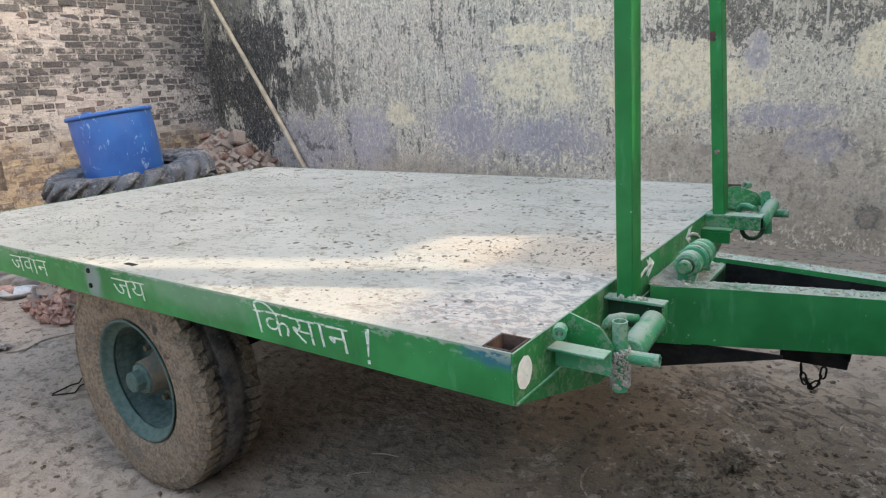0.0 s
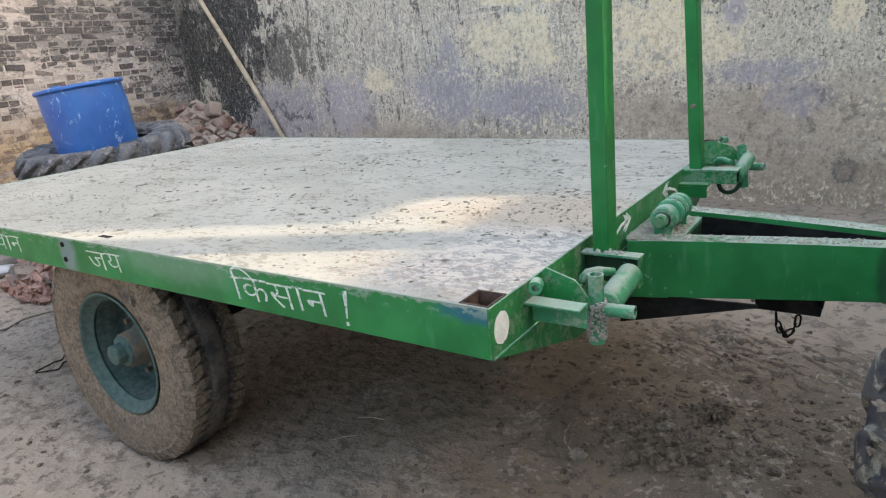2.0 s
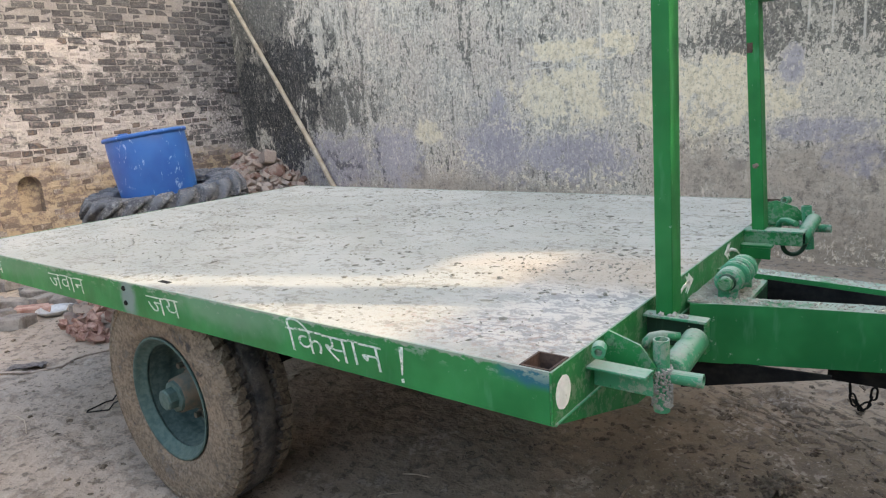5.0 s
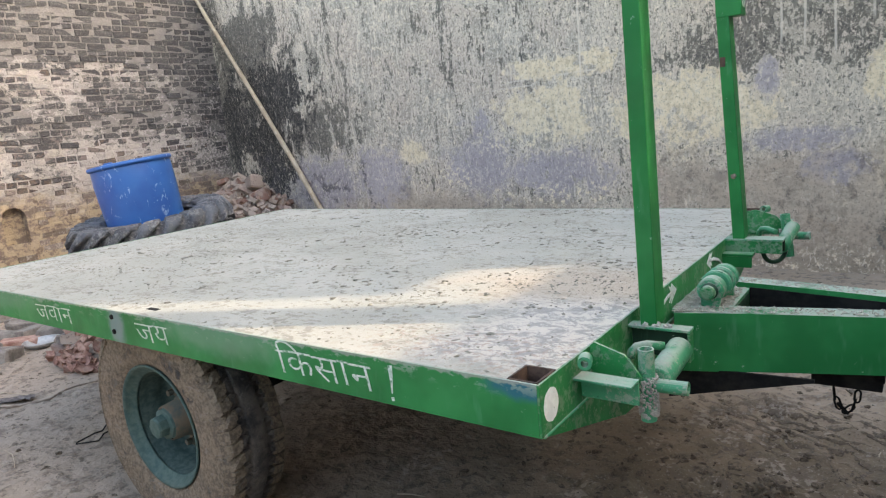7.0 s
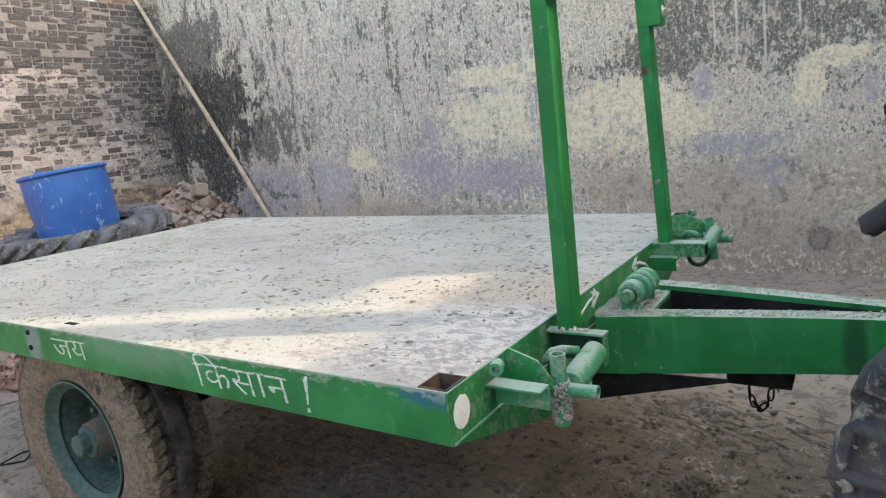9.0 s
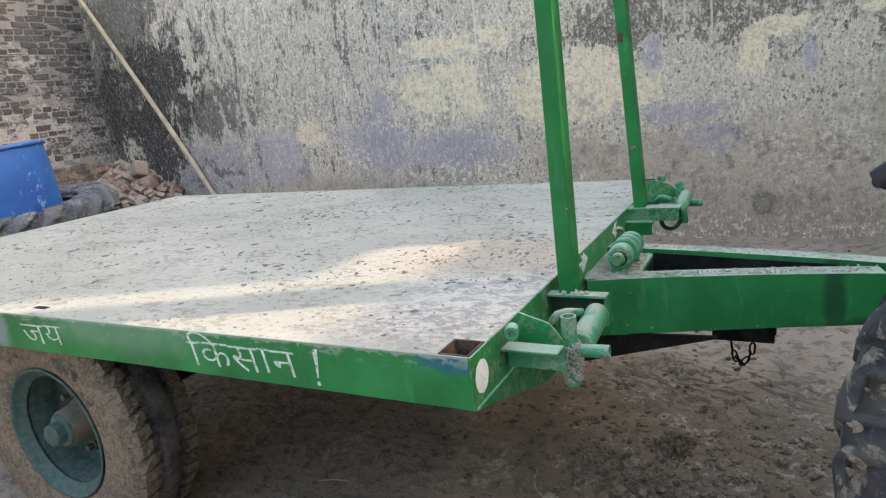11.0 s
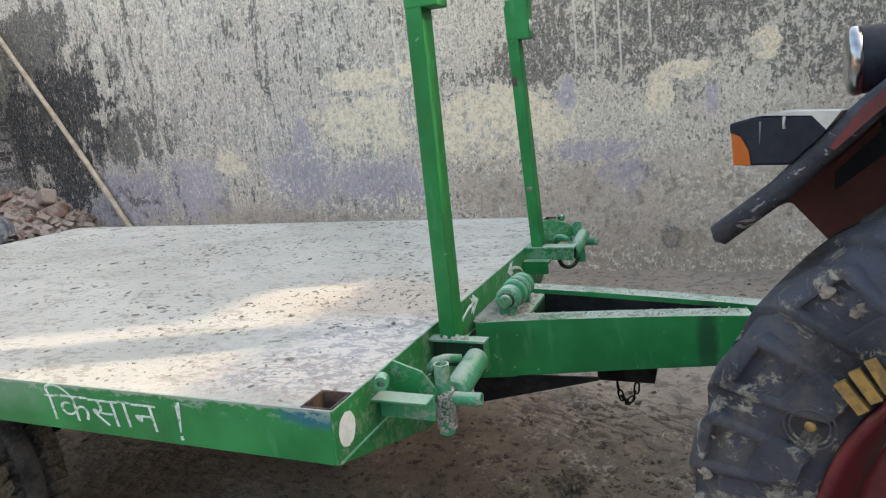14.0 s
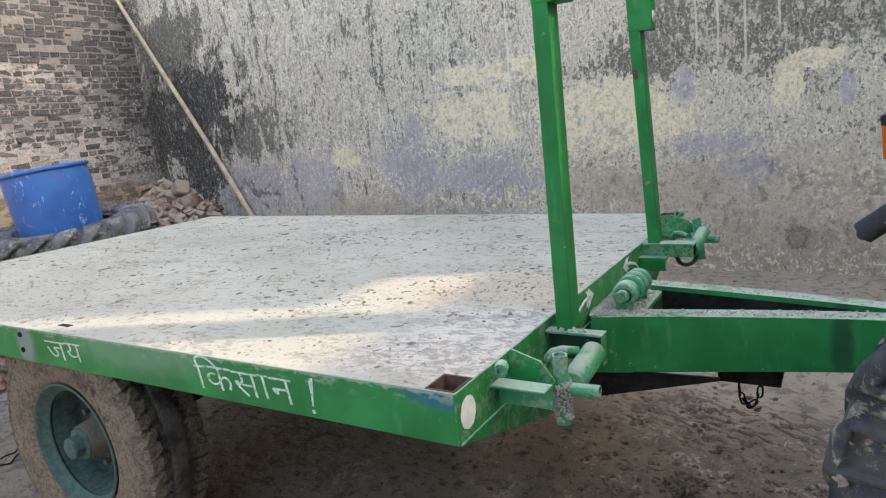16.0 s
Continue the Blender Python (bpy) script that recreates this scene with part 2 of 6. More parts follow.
RUBBER_MUD = tyre_material("rubber caked with dry mud", (0.170, 0.133, 0.098), (0.15, 0.13, 0.11), 0.37, True, (0.030, 0.028, 0.028), 0.25)
def worn_rubber():
    """Dark blue-grey rubber under a brown film of dried mud, scuffed pale in places."""
    g = Nodes("worn tractor rubber", 0.72)
    c = g.mix(g.band(g.noise(4, 6, 0.65), 0.36, 0.64), (0.012, 0.0125, 0.017), (0.048, 0.047, 0.062))
    film = g.math("ADD", g.math("MULTIPLY", g.noise(5, 7, 0.68, None, 0.6), 0.65), g.math("MULTIPLY", g.noise(30, 6, 0.72), 0.35))
    c = g.mix(g.math("MULTIPLY", g.band(film, 0.46, 0.60), 0.6), c, (0.095, 0.083, 0.066))
    cake = g.band(g.math("ADD", g.math("MULTIPLY", g.noise(9, 8, 0.72, None, 0.8), 0.7), g.math("MULTIPLY", film, 0.3)), 0.525, 0.565)
    c = g.mix(g.math("MULTIPLY", cake, 0.85), c, g.mix(g.band(g.noise(45, 6, 0.75), 0.4, 0.6), (0.13, 0.108, 0.078), (0.33, 0.295, 0.235)))
    graze = g.band(g.noise(20, 8, 0.76, g.scaled(g.pos(), 1.4, 1, 0.8), 1.2), 0.60, 0.63)
    c = g.mix(g.math("MULTIPLY", graze, 0.40), c, (0.27, 0.265, 0.26))
    h = g.math("ADD", g.math("ADD", g.noise(55, 6, 0.7), cake), g.math("MULTIPLY", g.noise(14, 5, 0.65), 0.8))
    return g.done(c, g.math("ADD", 0.55, g.math("MULTIPLY", film, 0.45)), h, 0.6, 0.007)


RUBBER_TRACTOR = worn_rubber()
TRIM = tyre_material("scuffed grey fender edge", (0.10, 0.09, 0.08), (0.045, 0.045, 0.054), -0.02, False, (0.018, 0.019, 0.024), 0.9)
RUBBER_OLD = tyre_material("old grey rubber", (0.165, 0.167, 0.176), (0.140, 0.146, 0.162), 0.14, False, (0.058, 0.061, 0.072))


def blue_plastic():
    g = Nodes("blue polythene", 0.42)
    c = g.mix(g.band(g.noise(4, 3), 0.3, 0.7), (0.010, 0.085, 0.320), (0.020, 0.125, 0.400))
    scuff = g.band(g.noise(16, 6, 0.72, g.scaled(g.local(), 1, 1, 0.5), 0.8), 0.60, 0.65)
    c = g.mix(g.math("MULTIPLY", scuff, 0.7), c, (0.35, 0.47, 0.68))
    c = g.mix(g.math("MULTIPLY", g.band(g.noise(2.5, 5), 0.5, 0.85), 0.3), c, (0.12, 0.17, 0.30))
    return g.done(c, None, g.noise(60, 3), 0.1, 0.003)


BLUE = blue_plastic()


def deck_material():
    """Steel sheet under a film of pale dried dung dust, scraped bare near the front corner."""
    g = Nodes("dusty deck sheet", 0.9)
    x, y, z = g.xyz(g.pos())
    long = g.scaled(g.pos(), 0.72, 1, 1)
    big, mid, fine, grit = g.noise(1.6, 5), g.noise(8, 6, 0.66, long), g.noise(38, 6, 0.72, long), g.noise(120, 4, 0.66)
    c = g.mix(g.band(big, 0.3, 0.7), (0.35, 0.345, 0.30), (0.44, 0.43, 0.38))
    c = g.mix(g.math("MULTIPLY", g.band(mid, 0.50, 0.66), 0.4), c, (0.32, 0.305, 0.255))
    c = g.mix(g.math("MULTIPLY", g.band(g.math("ADD", fine, g.math("MULTIPLY", g.math("SUBTRACT", mid, 0.5), 0.5)), 0.54, 0.59), 0.65), c, (0.21, 0.195, 0.16))
    c = g.mix(g.math("MULTIPLY", g.band(grit, 0.56, 0.68), 0.4), c, (0.52, 0.51, 0.475))
    wob = g.math("MULTIPLY", g.math("SUBTRACT", g.noise(5, 5), 0.5), 1.4)
    straw = g.blob(x, y, -0.22, 0.80, 0.42, 0.24, wob, 0.5)
    c = g.mix(g.math("MULTIPLY", straw, 0.6), c, g.mix(grit, (0.36, 0.28, 0.215), (0.56, 0.47, 0.37)))
    bare = g.blob(x, y, -0.12, 0.34, 0.30, 0.30, wob, 0.5)
    scrape = g.band(g.noise(24, 8, 0.75, g.scaled(g.pos(), 0.8, 1.1, 1), 1.0), 0.44, 0.54)
    c = g.mix(g.math("MULTIPLY", bare, 0.85), c, g.mix(scrape, (0.30, 0.288, 0.28), (0.58, 0.54, 0.48)))
    rusty = g.math("MULTIPLY", g.blob(x, y, -0.14, 0.14, 0.55, 0.15, wob, 0.5), g.band(g.noise(45, 6, 0.75), 0.5, 0.60))
    c = g.mix(g.math("MULTIPLY", rusty, 0.6), c, (0.31, 0.215, 0.175))
    c = g.mix(1.0, c, (1.065, 1.035, 1.0), "MULTIPLY")      # straw dust
    h = g.math("ADD", fine, g.math("ADD", g.math("MULTIPLY", mid, 0.6), g.math("MULTIPLY", grit, 0.4)))
    return g.done(c, None, h, 0.7, 0.010)


DECK = deck_material()


def ground_material():
    """Earth trodden smooth, drier and paler in the open, damp and dark beside the hitch; shade under the deck is put
    into the colour.
    """
    g = Nodes("trodden earth", 0.95)
    x, y, z = g.xyz(g.pos())
    add, mul = (lambda a, b: g.math("ADD", a, b)), (lambda a, b: g.math("MULTIPLY", a, b))
    big, mid, clot = g.noise(0.6, 5), g.noise(3.6, 5, 0.6), g.noise(13, 4, 0.6)
    fine, grit = g.noise(36, 3, 0.55), g.noise(110, 2, 0.5)
    wob = mul(g.math("SUBTRACT", g.noise(2.5, 5), 0.5), 1.2)
    c = g.mix(g.band(big, 0.35, 0.68), (0.335, 0.255, 0.186), (0.405, 0.312, 0.234))
    pale = g.blob(x, y, -3.9, 0.3, 3.0, 2.2, wob, 0.6)
    c = g.mix(mul(pale, 0.6), c, (0.42, 0.345, 0.285))
    track = g.blob(x, y, 0.7, 2.9, 1.5, 1.3, wob, 0.5)
    c = g.mix(mul(track, 0.6), c, (0.44, 0.340, 0.252))
    # damp earth by the hitch; the weaker oval darkens for shade under the deck
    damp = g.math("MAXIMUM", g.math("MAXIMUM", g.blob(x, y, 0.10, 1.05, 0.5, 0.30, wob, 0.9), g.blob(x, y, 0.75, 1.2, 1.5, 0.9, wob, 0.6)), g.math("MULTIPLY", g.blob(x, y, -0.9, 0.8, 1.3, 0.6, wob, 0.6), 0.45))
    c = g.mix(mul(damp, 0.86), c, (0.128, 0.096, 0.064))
    # tread marks: the ruts' small shadows are darkened into the colour
    lane = add(add(y, -2.0), mul(add(x, -0.22), 0.42))
    ridges = g.math("SINE", add(mul(lane, 95.0), mul(g.math("SUBTRACT", g.noise(3.2, 5, 0.65), 0.5), 14.0)))
    marks = mul(g.blob(x, y, 0.30, 1.98, 0.50, 0.26, wob, 0.6), g.band(add(mul(ridges, 0.18), add(mul(clot, 0.6), mul(mid, 0.5))), 0.58, 0.68))
    c = g.mix(mul(marks, 0.75), c, (0.105, 0.078, 0.055))
    # footworn mottling, crumbs pressed in, dust
    c = g.mix(mul(g.band(mid, 0.48, 0.66), 0.40), c, (0.20, 0.158, 0.122))
    c = g.mix(mul(g.band(add(mul(clot, 0.6), mul(mid, 0.4)), 0.51, 0.57), 0.55), c, (0.150, 0.116, 0.090))
    c = g.mix(mul(g.band(add(mul(fine, 0.6), mul(clot, 0.4)), 0.54, 0.59), 0.65), c, (0.105, 0.082, 0.064))
    c = g.mix(mul(g.band(add(mul(fine, 0.5), mul(mid, 0.5)), 0.54, 0.61), 0.42), c, (0.54, 0.46, 0.385))
    c = g.mix(mul(g.band(grit, 0.58, 0.70), 0.30), c, (0.44, 0.375, 0.31))
    h = add(mul(mid, 1.0), add(mul(clot, 0.8), mul(fine, 0.35)))
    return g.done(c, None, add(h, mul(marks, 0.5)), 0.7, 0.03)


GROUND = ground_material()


def plaster_material():
    """Old lime plaster with rain streaks, black mould, cream and blue-grey patches."""
    g = Nodes("weathered plaster", 0.92)
    x, y, z = g.xyz(g.pos())
    add, mul, sub, top = (lambda a, b: g.math("ADD", a, b)), (lambda a, b: g.math("MULTIPLY", a, b)), (lambda a, b: g.math("SUBTRACT", a, b)), (lambda a, b: g.math("MAXIMUM", a, b))
    thin = g.noise(21, 6, 0.70, g.scaled(g.pos(), 1, 1, 0.26), 0.4)
    dash = g.noise(9.5, 7, 0.70, g.scaled(g.pos(), 1, 1, 0.20), 0.5)
    speck = g.noise(17, 7, 0.74)
    blot = g.noise(6.5, 9, 0.72)
    broad = g.noise(1.15, 6, 0.62)
    pits = g.noise(42, 4, 0.68)
    wob = add(mul(sub(g.noise(3.1, 9, 0.70), 0.5), 2.6), mul(sub(g.noise(11, 8, 0.72), 0.5), 2.4))

    def wider(f, k):
        return add(0.5, mul(sub(f, 0.5), k))

    def spots_of(spots, soft=0.25):
        found = None
        for cu, cv, ru, rv in spots:
            one = g.blob(x, z, cu, cv, ru, rv, wob, soft)
            found = one if found is None else top(found, one)
        return found

    # limewash run down in streaks over a darker coat
    run = wider(add(mul(dash, 0.45), add(mul(thin, 0.35), mul(blot, 0.20))), 3.2)
    c = g.mix(g.band(run, 0.20, 0.80), (0.29, 0.272, 0.245), (0.70, 0.645, 0.555))
    c = g.mix(mul(g.band(broad, 0.46, 0.60), 0.5), c, g.mix(g.band(dash, 0.4, 0.6), (0.50, 0.42, 0.365), (0.67, 0.575, 0.50)))
    c = g.mix(mul(g.band(x, -2.6, -1.0), 0.40), c, g.mix(g.band(speck, 0.40, 0.56), (0.52, 0.455, 0.37), (0.76, 0.685, 0.56)))
    # pale and dark dashes
    c = g.mix(mul(g.band(wider(thin, 2.0), 0.62, 0.70), 0.65), c, (0.80, 0.745, 0.635))
    c = g.mix(mul(g.band(wider(add(mul(dash, 0.5), mul(speck, 0.5)), 3.0), 0.58, 0.65), sub(0.68, mul(g.band(x, -3.0, -1.5), 0.28))), c, (0.15, 0.143, 0.135))
    # coats that keep together
    cream = spots_of(((-4.28, 1.20, 0.22, 0.15), (-2.55, 1.50, 0.55, 0.27), (-1.15, 1.42, 0.68, 0.30), (0.33, 1.52, 0.10, 0.22), (0.55, 1.74, 0.22, 0.08), (-2.3, 1.95, 0.5, 0.12), (1.15, 1.88, 0.09, 0.13)), 0.18)
    blue = spots_of(((-4.9, 0.95, 0.42, 0.36), (-3.35, 1.02, 0.45, 0.36), (-2.45, 0.90, 0.62, 0.22), (-5.9, 0.85, 0.8, 0.36), (-0.22, 1.10, 0.36, 0.10), (-3.3, 1.40, 0.12, 0.2), (-0.47, 1.64, 0.10, 0.14), (0.75, 1.50, 0.05, 0.16), (0.05, 0.86, 0.22, 0.14)), 0.3)
    ash = spots_of(((0.3, 0.62, 1.7, 0.40), (-3.9, 0.50, 1.6, 0.22), (2.3, 0.8, 1.4, 0.62), (-1.1, 0.75, 0.5, 0.25)), 0.4)
    pale = g.band(add(speck, mul(sub(thin, 0.5), 0.5)), 0.40, 0.52)
    c = g.mix(mul(cream, mul(g.band(blot, 0.40, 0.47), 0.92)), c, g.mix(pale, (0.60, 0.515, 0.37), (0.765, 0.68, 0.50)))
    c = g.mix(mul(ash, mul(g.band(blot, 0.36, 0.48), 0.80)), c, g.mix(g.band(speck, 0.36, 0.62), (0.285, 0.24, 0.195), (0.44, 0.375, 0.31)))
    c = g.mix(mul(blue, mul(g.band(blot, 0.37, 0.45), 0.90)), c, g.mix(g.band(add(mul(speck, 0.6), mul(broad, 0.4)), 0.40, 0.60), (0.325, 0.30, 0.335), (0.455, 0.425, 0.45)))
    foot = spots_of(((0.2, 0.08, 4.5, 0.30), (-3.5, 0.05, 3.0, 0.22)), 0.4)
    c = g.mix(mul(foot, 0.75), c, g.mix(g.band(speck, 0.4, 0.6), (0.27, 0.215, 0.165), (0.38, 0.305, 0.235)))
    whole = top(top(cream, mul(foot, 0.95)), top(blue, mul(ash, 0.95)))
    # torn cream and white crumbs at the edges of the coats
    torn = mul(g.band(wider(g.noise(17, 9, 0.76), 2.2), 0.60, 0.66), sub(1.0, mul(top(blue, ash), 0.95)))
    c = g.mix(mul(torn, sub(0.85, mul(ash, 0.6))), c, (0.80, 0.73, 0.585))
    crumbs = mul(spots_of(((-3.9, 0.85, 0.5, 0.16), (-2.5, 0.68, 1.0, 0.12), (0.75, 0.72, 0.55, 0.24), (-1.3, 1.05, 0.7, 0.14), (-2.6, 1.25, 0.8, 0.14)), 0.5), g.band(wider(speck, 2.0), 0.55, 0.62))
    c = g.mix(mul(crumbs, 0.85), c, (0.80, 0.73, 0.55))
    washed = g.band(add(mul(g.noise(3.4, 9, 0.72, g.scaled(g.pos(), 1, 1, 0.8), 0.8), 0.7), mul(speck, 0.3)), 0.45, 0.55)
    c = g.mix(mul(mul(ash, washed), 0.6), c, (0.50, 0.425, 0.35))
    c = g.mix(mul(mul(ash, g.band(wider(g.noise(7.5, 10, 0.76), 2.0), 0.62, 0.68)), 0.55), c, (0.155, 0.135, 0.12))
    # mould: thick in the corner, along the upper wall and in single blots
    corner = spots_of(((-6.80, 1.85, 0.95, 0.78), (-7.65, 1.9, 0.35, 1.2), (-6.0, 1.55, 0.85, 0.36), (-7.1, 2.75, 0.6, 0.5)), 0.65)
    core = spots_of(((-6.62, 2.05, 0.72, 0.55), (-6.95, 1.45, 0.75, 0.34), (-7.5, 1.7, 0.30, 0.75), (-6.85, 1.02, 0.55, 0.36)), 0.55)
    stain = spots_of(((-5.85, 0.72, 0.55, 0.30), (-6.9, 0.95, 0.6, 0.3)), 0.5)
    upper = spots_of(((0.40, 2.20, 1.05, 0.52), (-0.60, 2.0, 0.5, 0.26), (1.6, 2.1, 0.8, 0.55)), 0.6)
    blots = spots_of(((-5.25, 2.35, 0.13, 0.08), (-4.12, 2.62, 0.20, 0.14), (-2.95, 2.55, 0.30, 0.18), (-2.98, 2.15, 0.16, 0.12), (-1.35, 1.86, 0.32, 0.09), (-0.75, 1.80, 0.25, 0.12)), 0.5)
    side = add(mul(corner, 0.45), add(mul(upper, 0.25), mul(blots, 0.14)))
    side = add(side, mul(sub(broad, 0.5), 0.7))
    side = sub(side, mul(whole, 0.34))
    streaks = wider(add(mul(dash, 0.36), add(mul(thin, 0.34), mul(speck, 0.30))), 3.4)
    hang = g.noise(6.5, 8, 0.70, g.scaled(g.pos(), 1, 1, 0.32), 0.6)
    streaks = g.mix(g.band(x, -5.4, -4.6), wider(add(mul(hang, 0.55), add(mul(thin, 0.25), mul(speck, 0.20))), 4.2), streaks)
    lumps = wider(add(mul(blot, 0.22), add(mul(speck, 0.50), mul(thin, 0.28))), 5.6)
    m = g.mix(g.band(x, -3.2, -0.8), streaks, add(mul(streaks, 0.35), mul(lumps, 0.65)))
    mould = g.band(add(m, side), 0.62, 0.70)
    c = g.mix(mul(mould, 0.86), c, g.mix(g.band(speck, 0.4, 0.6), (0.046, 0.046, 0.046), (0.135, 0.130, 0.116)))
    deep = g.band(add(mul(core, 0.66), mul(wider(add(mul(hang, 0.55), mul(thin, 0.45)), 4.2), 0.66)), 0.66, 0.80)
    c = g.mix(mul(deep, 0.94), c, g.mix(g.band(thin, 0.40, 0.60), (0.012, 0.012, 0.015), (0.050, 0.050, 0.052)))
    c = g.mix(mul(mul(stain, g.band(wider(blot, 2.0), 0.50, 0.62)), 0.75), c, (0.075, 0.072, 0.082))
    flecks = g.band(add(g.noise(19, 8, 0.76, g.scaled(g.pos(), 1, 1, 0.7)), mul(upper, 0.03)), 0.585, 0.605)
    c = g.mix(mul(mul(flecks, sub(1.0, mul(whole, 0.5))), 0.85), c, (0.060, 0.056, 0.056))
    c = g.mix(mul(g.band(pits, 0.565, 0.60), sub(0.65, mul(whole, 0.25))), c, (0.11, 0.102, 0.095))
    c = g.mix(mul(sub(1.0, g.band(pits, 0.40, 0.43)), sub(0.45, mul(top(whole, mul(corner, 0.6)), 0.42))), c, (0.78, 0.72, 0.60))
    # light left standing in the mould
    c = g.mix(mul(mul(g.band(wider(g.noise(38, 6, 0.74, g.scaled(g.pos(), 1, 1, 0.45), 0.6), 1.6), 0.60, 0.65), sub(1.0, top(mul(corner, 0.62), top(mul(upper, 0.55), mul(ash, 0.97))))), 0.7), c, (0.74, 0.69, 0.585))
    # scratches, washed runs and a crack
    faint = g.band(g.noise(4.6, 7, 0.75), 0.48, 0.54)
    for base, slope, x0, x1 in ((1.86, 0.020, -3.3, -1.9), (1.80, 0.010, -3.3, -2.0), (1.66, 0.015, -3.3, -2.4), (2.32, 0.09, -6.2, -4.9)):
        line = add(add(base, mul(add(x, 2.6 if x0 > -4 else 5.4), slope)), mul(sub(g.noise(2.2, 3), 0.5), 0.05))
        near = mul(sub(1.0, g.band(g.math("ABSOLUTE", sub(z, line)), 0.003, 0.009)), mul(g.band(x, x0, x0 + 0.1), sub(1.0, g.band(x, x1 - 0.1, x1))))
        c = g.mix(mul(mul(near, faint), 0.5), c, (0.74, 0.70, 0.62))
    for at, low in ((-0.36, 1.85), (-0.19, 1.80), (0.02, 1.72), (0.27, 1.95), (-2.12, 1.70)):
        near = sub(1.0, g.band(g.math("ABSOLUTE", sub(x, add(at, mul(sub(g.noise(1.5, 3), 0.5), 0.05)))), 0.005, 0.013))
        c = g.mix(mul(mul(near, g.band(z, low, low + 0.1)), 0.6), c, (0.74, 0.70, 0.62))
    crack = add(-5.10, add(mul(sub(0.9, z), 0.22), mul(sub(g.noise(7, 8, 0.72), 0.5), 0.45)))
    near = mul(sub(1.0, g.band(g.math("ABSOLUTE", sub(x, crack)), 0.012, 0.05)), sub(1.0, g.band(z, 1.05, 1.25)))
    c = g.mix(mul(mul(near, g.band(speck, 0.42, 0.52)), 0.8), c, (0.075, 0.072, 0.08))
    # broken patches
    rim = mul(sub(g.noise(9, 6, 0.7), 0.5), 3.2)
    ring = sub(g.blob(x, z, 0.41, 0.28, 0.085, 0.10, rim, 0.16), g.blob(x, z, 0.41, 0.28, 0.055, 0.07, rim, 0.2))
    c = g.mix(mul(mul(ring, g.band(speck, 0.42, 0.50)), 0.85), c, (0.11, 0.12, 0.115))
    for cu, cv, ru, rv in ((0.42, 0.27, 0.08, 0.10), (-0.83, 0.82, 0.06, 0.05), (-4.42, 0.78, 0.07, 0.13), (-2.9, 0.74, 0.08, 0.05)):
        c = g.mix(mul(g.blob(x, z, cu, cv, ru, rv, rim, 0.35), 0.38), c, (0.16, 0.14, 0.135))
    c = g.mix(1.0, c, g.mix(g.band(x, -3.2, -0.8), (0.985, 0.955, 0.935), (1.065, 0.98, 0.915)), "MULTIPLY")      # tint, warmer towards the right
    h = add(mul(speck, 0.8), add(mul(pits, 0.5), mul(blot, 0.6)))
    return g.done(c, None, sub(h, mul(mould, 0.3)), 0.5, 0.014)


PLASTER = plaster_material()


